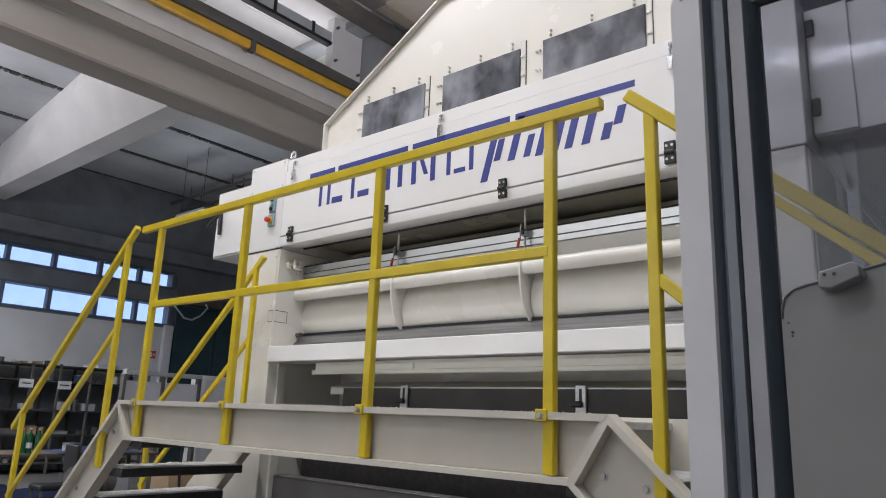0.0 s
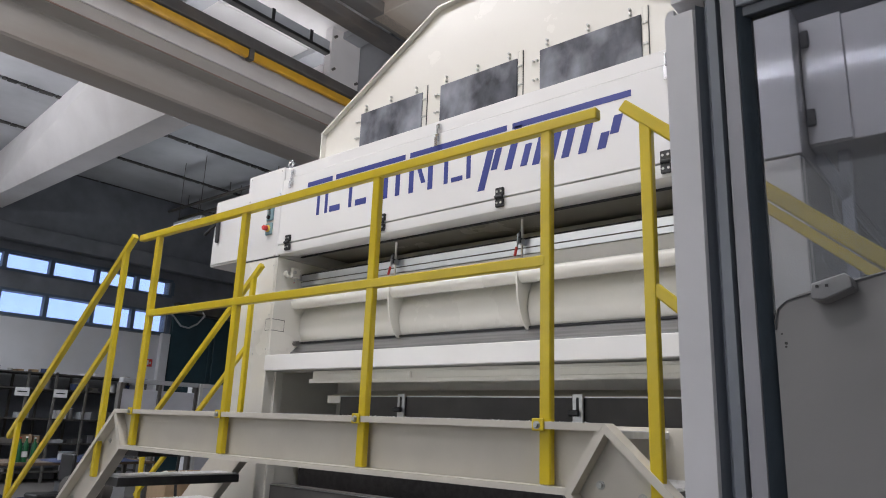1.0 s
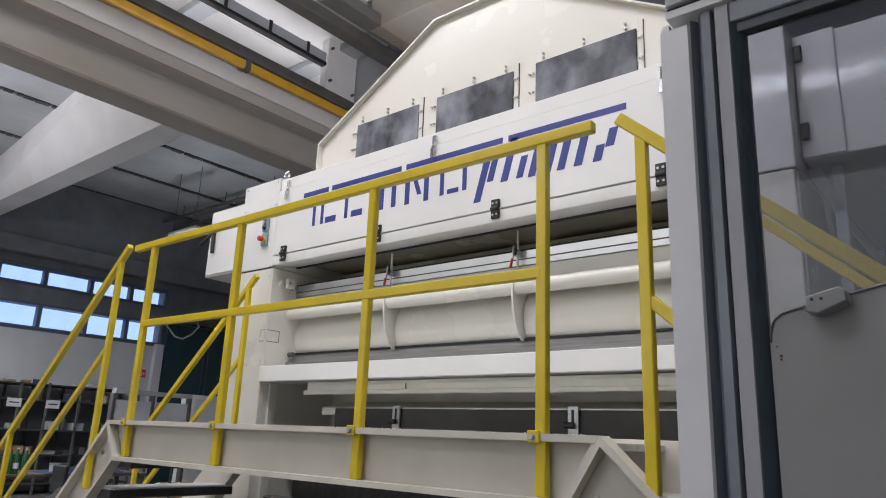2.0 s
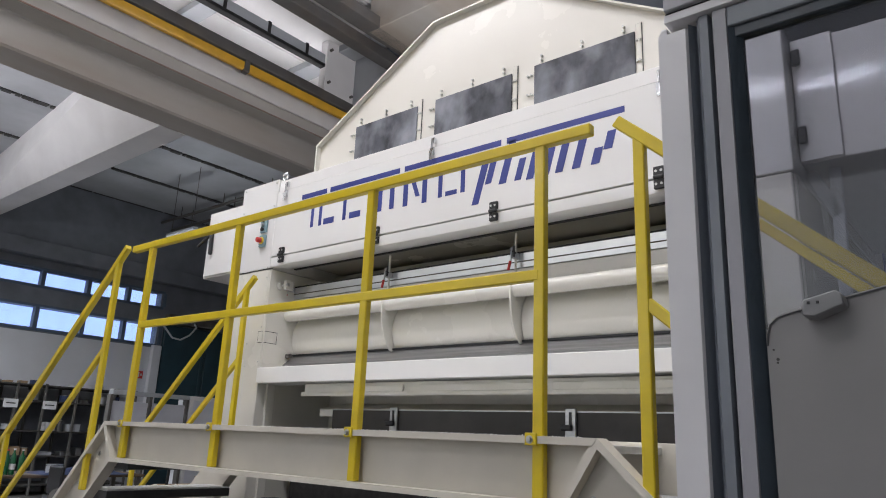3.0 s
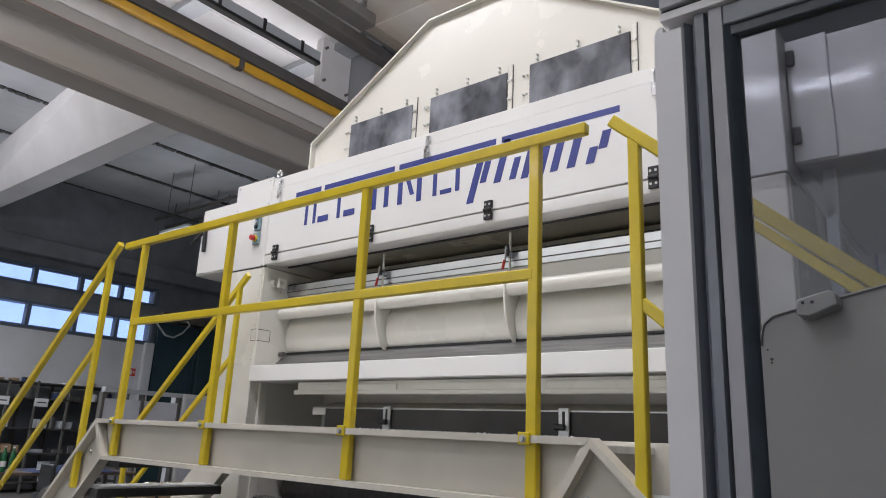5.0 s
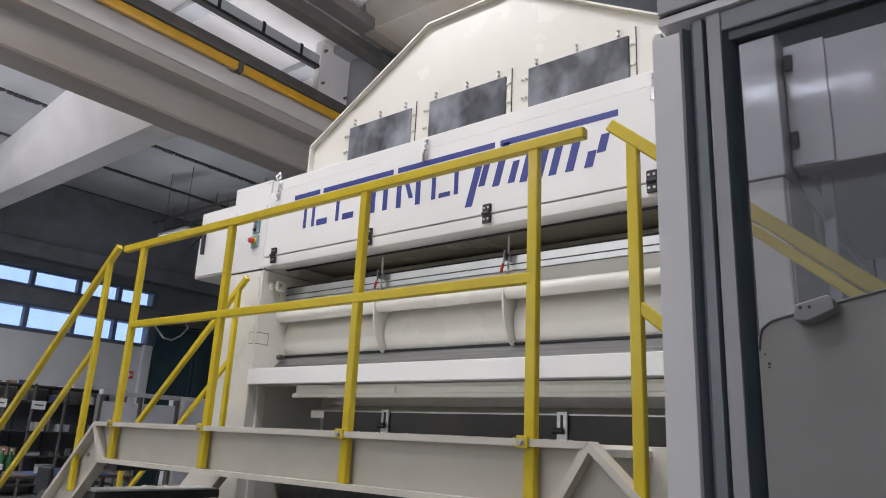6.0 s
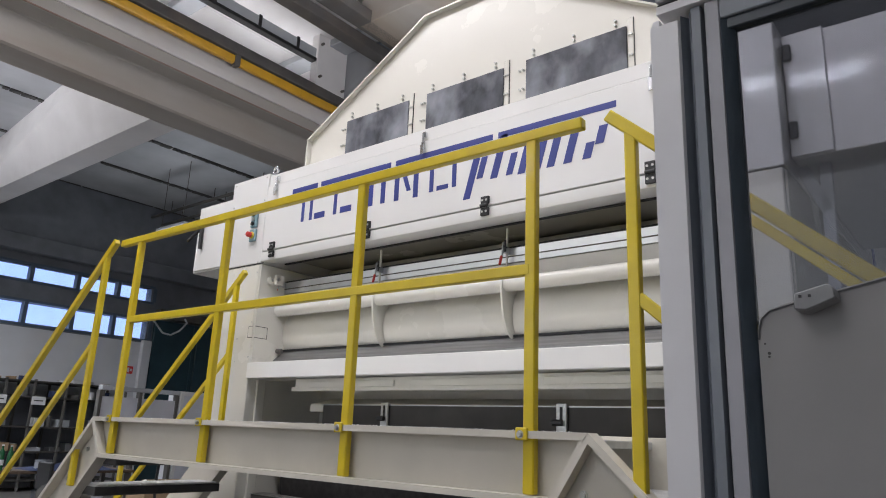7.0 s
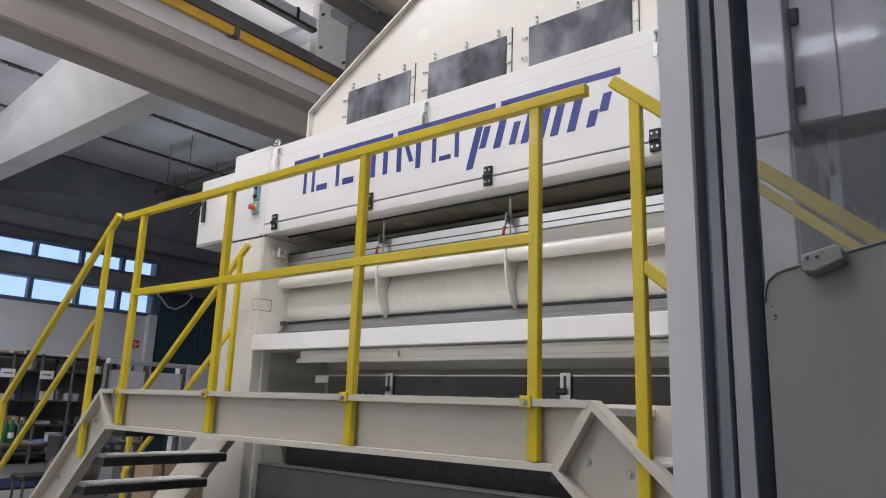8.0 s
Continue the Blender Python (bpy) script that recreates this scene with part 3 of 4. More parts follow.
tens = part("tension_block", rod((XL + 0.005, 3.30, 2.668), (XL + 0.045, 3.30, 2.668), 0.032, 20, 0.006), CREAM, machine)
part("tension_screw", rod((XL + 0.04, 3.30, 2.668), (XL + 0.12, 3.30, 2.668), 0.013, 12), ZINC, tens)
part("tension_bracket", box(XL + 0.075, XL + 0.105, 3.285, 3.36, 2.63, 2.705, 0.004), CREAM, tens)
part("lower_strip", prism([(3.40, 2.03), (3.40, 2.075), (3.50, 2.158), (3.52, 2.15), (3.52, 2.03)], 'x', XL, XR), DULLSTEEL, machine, "dull steel strip")
part("lower_strip_gap", box(XL, XR, 3.482, 3.503, 2.150, 2.163, 0), BLACK, machine)
part("strip_end", rod((XL + 0.01, 3.43, 2.145), (XL + 0.06, 3.43, 2.145), 0.018, 12), DARKSTEEL, machine)

# cross beam and the delivery opening under it
part("cross_member", box(XL - 0.02, XR, 3.194, 3.42, 1.922, 2.036, 0.005), WHITE, machine)
part("door_post", box(-4.44, -4.388, 3.285, 3.36, 0.2, 1.921, 0.004), CREAM, machine)
part("inner_wall", prism([(3.36, 0.6), (3.4, 0.6), (3.95, 0.6), (3.95, 1.92), (3.36, 1.92)], 'x', -4.43, -4.404), CREAM, machine)
sl = prism([(3.27, 1.832), (3.27, 1.86), (3.6, 1.875), (3.6, 1.862), (3.30, 1.838)], 'x', -3.98, XR)
part("feed_shelf", sl, CREAM, machine)
for x0, x1 in ((-3.79, -3.015), (-2.875, -2.05), (-1.95, XR)):
    part("shelf_tab", box(x0, x1, 3.266, 3.280, 1.856, 1.897, 0.002), CREAM, machine)
part("feed_back", box(-3.90, XR, 3.62, 3.64, 1.72, 1.875, 0), CREAM, machine)
part("shelf_back", box(-3.96, XR, 3.284, 3.300, 1.85, 1.916, 0), CREAM, machine)
part("recess_wall", box(-4.404, -3.42, 3.92, 3.96, 0.6, 1.92, 0), CREAM, machine)
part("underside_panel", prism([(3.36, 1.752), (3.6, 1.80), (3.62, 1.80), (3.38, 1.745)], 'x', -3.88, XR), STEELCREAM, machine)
part("dark_apron", box(-3.735, XR, 3.355, 3.375, 1.50, 1.748, 0.003), DARK, machine, "dark steel apron plate")
part("apron_edge", box(-3.735, XR, 3.350, 3.357, 1.744, 1.751, 0), STEEL, machine)
part("apron_end", box(-3.875, -3.74, 3.36, 3.5, 1.70, 1.75, 0.004), CREAM, machine)
for x in (-3.145, -1.885):
    br = part("adjust_bracket", box(x - 0.032, x + 0.032, 3.335, 3.350, 1.60, 1.765, 0.004), STEEL, machine, "slotted steel bracket with clamping bolt")
    part("slot", box(x - 0.008, x + 0.008, 3.332, 3.336, 1.66, 1.745, 0.002), BLACK, br)
    part("clamp_bolt", rod((x - 0.045, 3.325, 1.665), (x + 0.012, 3.325, 1.665), 0.016, 6), BLACK, br)
# lower rollers and rail
part("card_roller", rod((-4.15, 3.72, 1.22), (XR, 3.72, 1.22), 0.34, 48), BRISTLE, machine, "dark wire-covered roller")
# rail coloured dark: the shadow below the walkway is put into its colour
part("lower_rail", box(-4.36, XR, 3.30, 3.42, 0.86, 1.13, 0.006), DARKSTEEL, machine)
part("rail_edge", box(-4.36, XR, 3.2965, 3.303, 1.122, 1.128, 0), STEEL, machine)
part("rail_leg", box(-4.20, -4.14, 3.43, 3.50, 0.0, 1.6, 0.004), CREAM, machine)
# added sheets, coloured dark for the shade deep inside the machine
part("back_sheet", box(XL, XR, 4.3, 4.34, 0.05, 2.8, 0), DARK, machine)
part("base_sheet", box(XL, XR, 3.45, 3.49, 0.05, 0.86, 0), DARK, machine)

# hood
HP = [(-4.16, 3.50), (-4.16, 3.79), (-2.985, 4.47), (-2.275, 4.47), (-1.10, 3.79), (-1.10, 3.50)]
hood = part("hood_front", prism(HP, 'y', 3.385, 3.42), CREAM, machine, "cream hood front with three windows")
for i in range(1, 4):
    (xa, za), (xb, zb) = HP[i], HP[i + 1]
    d = Vector((xb - xa, 0, zb - za)).normalized()
    nrm = Vector((-d.z, 0, d.x))
    p0, p1 = Vector((xa, 0, za)) - d * 0.004, Vector((xb, 0, zb)) + d * 0.004
    q1, q0 = p1 + nrm * 0.012, p0 + nrm * 0.012
    part("hood_flange", prism([(v.x, v.z) for v in (p0, p1, q1, q0)], 'y', 3.343, 5.4), CREAM, hood)
for x in (HP[0][0], HP[-1][0]):
    part("hood_flange", box(x - 0.008, x + 0.008, 3.343, 5.4, 3.5, 3.79, 0.002), CREAM, hood)
part("hood_back", prism(HP, 'y', 5.38, 5.41), CREAM, machine)
for wx0, wx1 in ((-3.748, -3.122), (-2.956, -2.317), (-2.150, -1.483)):
    w = part("hood_window", box(wx0, wx1, 3.372, 3.384, 3.50, 3.862, 0.006), WINGLASS, hood, "dark inspection window with paler blotches")
    fr = box(wx1 + 0.005, wx1 + 0.039, 3.376, 3.386, 3.50, 3.908, 0.003)
    part("cover_strip", fr, CREAM, hood)
    part("strip_gap", box(wx1 + 0.039, wx1 + 0.0425, 3.379, 3.386, 3.50, 3.908, 0), BLACK, hood)
    for zz in (3.67, 3.80):
        for xx in (wx0 - 0.045, wx0 - 0.02, wx1 + 0.013, wx1 + 0.031):
            bolt("window_bolt", xx, 3.386, zz, 0.007, 0.02, ZINC, hood)
    for f in (0.08, 0.5, 0.9):
        for zz in (3.885, 3.915):
            bolt("window_bolt", wx0 + f * (wx1 - wx0), 3.386, zz, 0.008, 0.02, ZINC, hood)


# ---- platform ----
platform = thing("walkway_platform", "grey-cream steel walkway platform with stairs at both ends", "platform")
YN, YF = 2.062, 3.02       # near and far beam faces
XA, XB = -4.285, -1.076    # ends of the top


def channel(x0, x1, x2, x3, zt, zb, y, out):
    """Beam web and lips. Top from x0 to x1, bottom from x2 to x3; lips point to out (-1: to -y)."""
    web = prism([(x0, zt), (x1, zt), (x3, zb), (x2, zb)], 'y', y - 0.055 * out, y - 0.065 * out)
    return web


def platform_beam(y, out):
    zt, zb, xa, xb = 1.603, 1.378, -4.16, -1.218
    b = part("beam", channel(XA, XB, xa, xb, zt, zb, y, out), STEELCREAM, platform)
    for z0, z1, a0, a1, b0, b1 in ((zt - 0.024, zt, XA, XB, XA + 0.017, XB - 0.016), (zb, zb + 0.022, xa - 0.015, xb + 0.015, xa, xb)):
        part("beam_flange", prism([(a0, z1), (a1, z1), (b1, z0), (b0, z0)], 'y', y, y - 0.055 * out), STEELCREAM, b)
    # mitred end plates
    for (xt, xl, s) in ((XA, xa, 1), (XB, xb, -1)):
        part("end_plate", prism([(xt, zt), (xt + 0.014 * s, zt), (xl + 0.014 * s, zb), (xl, zb)], 'y', y + 0.002, y - 0.05 * out), STEELCREAM, b)


platform_beam(YN, -1)
platform_beam(YF, 1)


def stringer(sgn, y, out):
    """Stair string from the platform's end to the floor; sgn -1: to the low x side."""
    if sgn < 0:
        top, low = Vector((XA, 0, 1.603)), Vector((-4.16, 0, 1.378))
    else:
        top, low = Vector((XB, 0, 1.603)), Vector((-1.218, 0, 1.378))
    slope = 0.92
    run_t, run_l = top.z / slope, low.z / slope
    T = (top.x + sgn * run_t, 0.0)
    L = (low.x + sgn * run_l, 0.0)
    s = part("stringer", prism([(top.x, top.z), T, L, (low.x, low.z)], 'y', y - 0.055 * out, y - 0.065 * out), STEELCREAM, platform)
    t = 0.032
    part("stringer_flange", prism([(top.x, top.z), T, (T[0] - sgn * t, 0), (top.x - sgn * 0.004, top.z - t * slope)], 'y', y, y - 0.055 * out), STEELCREAM, s)
    part("stringer_flange", prism([(low.x, low.z), L, (L[0] + sgn * t, 0), (low.x + sgn * t * 0.6, low.z + t * 0.3)], 'y', y, y - 0.055 * out), STEELCREAM, s)
    part("end_plate", prism([(top.x, top.z), (top.x + sgn * 0.013, top.z - 0.012), (low.x + sgn * 0.013, low.z - 0.012), (low.x, low.z)], 'y', y + 0.001, y - 0.05 * out), STEELCREAM, s)
    for i in range(7):
        z = 1.40 - 0.18 * i
        cx = (top.x + low.x) / 2 + sgn * ((1.49 - z) / slope)
        for d in (-0.07, 0.07):
            bolt("tread_bolt", cx + d, y - 0.055 * out, z - d * 0.2, 0.0095, 0.011, ZINC, s, 6, True, out)


for sgn in (-1, 1):
    stringer(sgn, YN, -1)
    stringer(sgn, YF, 1)

# deck and treads
part("deck_plate", box(XA + 0.16, XB - 0.16, YN + 0.06, YF - 0.06, 1.555, 1.585, 0.003), TREAD, platform)
for sgn, x0 in ((-1, -4.24), (1, -1.06)):
    for i in range(6):
        z, xb = 1.388 - 0.18 * i, (-4.05 if sgn < 0 else -1.26) + sgn * 0.197 * i
        # light and shade put into colours: dark tread body, pale plate on top
        tr = part("tread", box(min(xb, xb + sgn * 0.25), max(xb, xb + sgn * 0.25), YN + 0.06, YF - 0.06, z - 0.05, z, 0.004), TREADSHADE, platform, "perforated galvanised stair tread")
        part("tread_plate", box(min(xb, xb + sgn * 0.25) + 0.004, max(xb, xb + sgn * 0.25) - 0.004, YN + 0.064, YF - 0.064, z, z + 0.004, 0), TREAD, tr)
        te = bmesh.new()
        n = 34
        for j in range(n):
            yy = YN + 0.08 + j * (YF - YN - 0.16) / (n - 1)
            add(te, box(xb + sgn * 0.01, xb + sgn * 0.235, yy - 0.006, yy + 0.006, z + 0.003, z + 0.010, 0))
        part("grip_ribs", te, TREAD, tr)

part("kick_plate", box(-1.45, -0.80, YF - 0.076, YF - 0.069, 1.37, 1.602, 0.002), STEELCREAM, platform)

# railings
railing = thing("yellow_railing", "yellow painted square-tube guard railing of the walkway", "railing")


def post(x, y, z0, z1, bracket=True, parent=railing):
    p = part("post", box(x - 0.023, x + 0.020, y + 0.004, y + 0.036, z0, z1, 0.004), YELLOW, parent)
    if bracket:
        part("bracket", box(x - 0.042, x + 0.004, y - 0.012, y - 0.004, 1.572, 1.613, 0.003), YELLOW, p)
        part("bracket_bolt", hexbolt(x - 0.022, y - 0.012, 1.591, 0.009, 0.010), ZINC, p, "zinc bracket bolt")
    return p


for x in (-4.065, -3.167, -2.170, -1.295):
    post(x, YN + 0.004, 1.403, 2.64)
part("top_rail", bar((-4.293, YN + 0.022, 2.658), (-1.088, YN + 0.022, 2.656), 0.042, 0.036), YELLOW, railing)
part("mid_rail", bar((-4.07, YN + 0.022, 2.164), (-1.296, YN + 0.022, 2.152), 0.040, 0.032), YELLOW, railing)


def stair_rail(sgn, y, x0, z0, zm, slope, gap):
    r = thing("stair_railing", "yellow painted square-tube stair railing", "railing", "stair railings")

    def at(x, z):
        return (x0 + sgn * x, y + 0.024, z)
    part("handrail", bar(at(0, z0), at(1.52, z0 - 1.52 * slope), 0.042, 0.036), YELLOW, r)
    part("mid_rail", bar(at(0.09, zm), at(1.42, zm - 1.33 * slope), 0.038, 0.027), YELLOW, r)
    part("post", box(x0 + sgn * gap - 0.02, x0 + sgn * gap + 0.02, y + 0.008, y + 0.04, 1.20, z0 - gap * slope, 0.004), YELLOW, r)
    part("newel_post", box(x0 + sgn * 1.38 - 0.02, x0 + sgn * 1.38 + 0.02, y + 0.008, y + 0.04, 0.0, z0 - 0.008 - 1.38 * slope, 0.004), YELLOW, r)


stair_rail(-1, YN, -4.385, 2.69, 2.05, 0.862, 0.095)
stair_rail(-1, YF, -4.35, 2.685, 2.085, 0.862, 0.09)
stair_rail(1, YN, -0.994, 2.660, 2.018, 0.885, 0.079)
stair_rail(1, YF, -0.986, 2.673, 2.02, 0.885, 0.079)

# fibre lint on the walkway edge
rng = random.Random(5)
bm = bmesh.new()
for i in range(2600):
    x = rng.uniform(-3.9, -1.15) if rng.random() < 0.8 else rng.uniform(-3.0, -1.6)
    y, z = YN + rng.uniform(0.0, 0.05), 1.603
    d = Vector((rng.uniform(-1, 1), rng.uniform(-0.6, 0.6), rng.uniform(0.05, 0.8))).normalized() * rng.uniform(0.003, 0.012)
    u = d.cross(Vector((0, 1, 0.3))).normalized() * 0.0008
    p = Vector((x, y, z - 0.002))
    v = [bm.verts.new(q) for q in (p - u, p + u, p + d * 0.6 + u * 0.8, p + d + Vector((0, 0, -0.004)))]
    bm.faces.new(v)
lint = part("fibre_lint", bm, LINT)
tagged(lint, "white fibre lint fluff lying along the walkway edge", "lint", kind="stuff")


# ---- guard enclosure beside the walkway ----
guard = thing("guard_enclosure", "grey aluminium framed guard enclosure with tinted glass", "enclosure")
guard.location = (-0.010, 0, 0.012)
GY = 1.1
col = prism([(-0.441, GY + 0.02), (-0.435, GY), (-0.386, GY), (-0.383, GY + 0.005), (-0.383, GY + 0.07), (-0.441, GY + 0.07)], 'z', -0.012, 2.278)
part("cover_profile", col, GREYALU, guard)
# bevel split off in slate: the profile's side shade is put into its colour
part("profile_bevel", prism([(-0.3828, GY + 0.006), (-0.373, GY + 0.021), (-0.373, GY + 0.07), (-0.3828, GY + 0.07)], 'z', -0.012, 2.288), GREYDARK, guard, "side of the cover profile, coloured darker for its shade")
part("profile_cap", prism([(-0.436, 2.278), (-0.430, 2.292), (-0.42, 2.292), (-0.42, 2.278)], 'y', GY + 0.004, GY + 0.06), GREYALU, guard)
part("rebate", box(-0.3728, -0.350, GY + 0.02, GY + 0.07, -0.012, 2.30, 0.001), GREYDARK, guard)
part("profile_rib", prism([(-0.372, GY + 0.022), (-0.366, GY + 0.012), (-0.351, GY + 0.012), (-0.349, GY + 0.018), (-0.349, GY + 0.03), (-0.372, GY + 0.03)], 'z', -0.012, 2.30), SLATEBLUE, guard)
part("joint", box(-0.349, -0.343, GY + 0.03, GY + 0.07, -0.012, 2.298, 0), RUBBER, guard)
door = part("door_stile", prism([(-0.343, GY + 0.012), (-0.341, GY + 0.010), (-0.320, GY + 0.010), (-0.318, GY + 0.014), (-0.318, GY + 0.06), (-0.343, GY + 0.06)], 'z', -0.012, 2.30), STILEGREY, guard)
part("gasket", prism([(-0.318, GY + 0.012), (-0.308, GY + 0.016), (-0.299, GY + 0.026), (-0.299, GY + 0.04), (-0.318, GY + 0.04)], 'z', -0.012, 2.27), RUBBER, door)
part("door_header", box(-0.318, 0.62, GY + 0.010, GY + 0.06, 2.262, 2.30, 0.002), SLATEBLUE, guard)
part("header_gasket", box(-0.318, 0.60, GY + 0.016, GY + 0.04, 2.242, 2.262, 0.002), RUBBER, guard)
part("header_rail", box(-0.424, 0.62, GY + 0.002, GY + 0.07, 2.302, 2.318, 0.001), GREYALU, guard)
part("header_gap", box(-0.424, 0.62, GY + 0.01, GY + 0.07, 2.318, 2.326, 0), BLACK, guard)
part("fascia", box(-0.424, 0.62, GY + 0.0, GY + 0.07, 2.326, 2.62, 0.002), STILEGREY, guard)
part("end_stile", box(0.58, 0.64, GY, GY + 0.07, -0.012, 2.30, 0.003), GREYALU, guard)
gl = part("guard_pane", box(-0.301, 0.585, GY + 0.028, GY + 0.033, 0.1, 2.25, 0), GUARDGLASS, guard, "tinted guard glass")
gp = prism([(-0.2985, 0.02), (-0.297, 1.735), (-0.292, 1.752), (-0.279, 1.764), (-0.26, 1.770), (0.58, 1.952), (0.58, 0.02)], 'y', GY + 0.0205, GY + 0.0265)
plate = part("guard_plate", gp, GREYPLATE, guard, "plain grey lower guard plate")
edge = [(-0.2955, 1.72), (-0.2945, 1.735), (-0.290, 1.751), (-0.278, 1.7615), (-0.26, 1.7665), (0.58, 1.9485)]
for i in range(len(edge) - 1):
    part("plate_trim", bar((edge[i][0], GY + 0.0195, edge[i][1]), (edge[i + 1][0], GY + 0.0195, edge[i + 1][1]), 0.0022, 0.002, 0), BLACK, plate)
for cx, cz, cr in ((-0.283, 1.70, 0.0024), (-0.2835, 1.695, 0.0018), (-0.288, 1.714, 0.0015)):
    part("paint_chip", rod((cx, GY + 0.0206, cz), (cx, GY + 0.0196, cz), cr, 7), DARK, plate, "chipped paint spot")
sw = part("door_switch", prism([(-0.238, 1.756), (-0.236, 1.778), (-0.193, 1.789), (-0.186, 1.783), (-0.184, 1.768), (-0.222, 1.753)], 'y', GY - 0.016, GY + 0.020, 0.002), GREYSWITCH, guard, "small grey door switch")
for dx in (-0.228, -0.216):
    part("switch_hole", box(dx - 0.002, dx + 0.002, GY - 0.0175, GY - 0.015, 1.771, 1.775, 0), BLACK, sw)
part("side_panel", box(0.60, 0.64, GY + 0.07, 1.94, 0.05, 2.62, 0.003), GREYPLATE, guard)
part("base_rail", box(-0.42, 0.62, GY + 0.01, GY + 0.06, -0.012, 0.1, 0.003), GREYDARK, guard)


# ---- far side of the hall ----
def clutter_box(name, label, cat, x0, x1, y0, y1, z0, z1, mat, group=""):
    t = thing(name, label, cat, group)
    part("body", box(x0, x1, y0, y1, z0, z1 - 0.012, 0.008), mat, t)
    part("lid", box(x0 - 0.004, x1 + 0.004, y0 - 0.004, y1 + 0.004, z1 - 0.012, z1, 0.004), mat, t)
    return t


rack = thing("shelving_rack", "dark steel shelving rack loaded with small parts against the wall", "shelf")
RX0, RX1 = -18.45, -17.5
LEVELS = (0.25, 0.86, 1.40, 2.06, 2.41)
for y in (3.2, 4.4, 5.6, 6.35, 6.95, 7.66, 8.55, 9.1):
    for x in (RX0, RX1):
        part("upright", box(x, x + 0.05, y - 0.025, y + 0.025, 0, 2.44, 0.004), DARKSTEEL, rack)
for z in LEVELS:
    part("shelf_board", box(RX0, RX1 + 0.05, 3.17, 9.12, z - 0.035, z, 0.004), DARK, rack)
part("back_board", box(RX0 - 0.02, RX0, 3.17, 9.12, 0.2, 2.1, 0), CLADDING, rack)
for y in (5.2, 6.25, 7.07):
    lab = tagged(part("shelf_label", box(RX1 + 0.055, RX1 + 0.06, y - 0.15, y + 0.15, 1.875, 2.06, 0), PAPER), "white paper shelf label with a printed line", "label", "shelf labels")
    part("print_line", box(RX1 + 0.0605, RX1 + 0.0615, y - 0.10, y + 0.10, 1.955, 1.98, 0), BLACK, lab)
rng = random.Random(11)
mats = (STEEL, CARD, DARKSTEEL, SKIRT, BLUECLOTH, DARKSTEEL, GREYALU)
for z in LEVELS:
    y = 3.4
    while y < 8.8:
        w, h = rng.uniform(0.12, 0.34), rng.uniform(0.06, 0.26)
        if z == 2.06:
            h = min(h, 0.2)
        if z == 2.41:
            h *= 0.4
        if rng.random() < 0.75:
            mt = rng.choice(mats)
            if rng.random() < 0.35:
                t = thing("parts_tin", "small round tin of machine parts on a shelf", "tin", "parts on the shelves")
                part("can", rod((RX1 - 0.12, y + w / 2, z), (RX1 - 0.12, y + w / 2, z + h), w * 0.42, 16, 0.004), mt, t)
                part("lid", rod((RX1 - 0.12, y + w / 2, z + h), (RX1 - 0.12, y + w / 2, z + h + 0.012), w * 0.44, 16, 0.002), ZINC, t)
            else:
                clutter_box("parts_box", "small storage box of machine parts on a shelf", "box", RX1 - 0.32, RX1 - rng.uniform(0.0, 0.1), y, y + w, z, z + h, mt, "parts on the shelves")
        y += w + rng.uniform(0.03, 0.25)

sign = thing("fire_sign", "small red fire equipment sign on the wall", "sign")
part("plate", box(WX, WX + 0.02, 9.54, 9.72, 2.83, 3.03, 0.002), RED, sign)
part("symbol", box(WX + 0.0205, WX + 0.022, 9.565, 9.62, 2.865, 2.99, 0), PAPER, sign)
part("symbol", box(WX + 0.0205, WX + 0.022, 9.645, 9.69, 2.90, 2.96, 0), PAPER, sign)

# teal sliding door with its lintel and cables
td = tagged(new("door_1"), "large dark teal sliding door", kind="structure")
for y0, y1 in ((10.13, 11.46), (11.48, 12.8), (12.82, 15.5)):
    part("door_leaf", box(WX, WX + 0.1, y0, y1, 0.0, 4.35, 0.01), TEAL, td)
    part("door_rib", box(WX + 0.1, WX + 0.13, y1 - 0.14, y1 - 0.08, 0.0, 4.3, 0.005), TEAL, td)
part("door_track", box(WX, WX + 0.25, 10.13, 16.5, 4.4, 4.65, 0.01), DARKSTEEL, td)
conduit = thing("wall_conduit", "grey looping cable conduit beside the teal door", "cable")
pts = [(WX + 0.01, 9.95, 4.45), (WX + 0.3, 10.05, 4.2), (WX + 0.4, 10.2, 3.98), (WX + 0.4, 10.45, 3.95), (WX + 0.4, 10.7, 4.1), (WX + 0.4, 10.9, 4.35), (WX + 0.2, 10.92, 4.5)]
for p, q in zip(pts, pts[1:]):
    part("cable", rod(p, q, 0.025, 8), SKIRT, conduit)

# grey partition with panels and a white framed door in front of the teal door
pt = thing("low_partition", "low grey partition with pale panels", "partition")
part("cap_rail", box(-13.1, -12.95, 6.3, 7.86, 2.13, 2.21, 0.006), SKIRT, pt)
for y0, y1 in ((6.32, 7.05), (7.07, 7.84)):
    part("panel", box(-13.06, -13.0, y0, y1, 0.95, 2.02, 0.006), PALE, pt)
for y in (6.3, 7.06, 7.83):
    part("upright", box(-13.09, -12.96, y - 0.03, y + 0.03, 0, 2.13, 0.005), DARKSTEEL, pt)
cab = thing("white_cabinet", "white framed cabinet beside the partition", "cabinet")
part("body", box(-13.4, -12.98, 7.88, 8.5, 0, 2.21, 0.008), WALLPAINT, cab)
part("door", box(-12.98, -12.96, 7.94, 8.44, 0.1, 2.14, 0.006), PALE, cab)
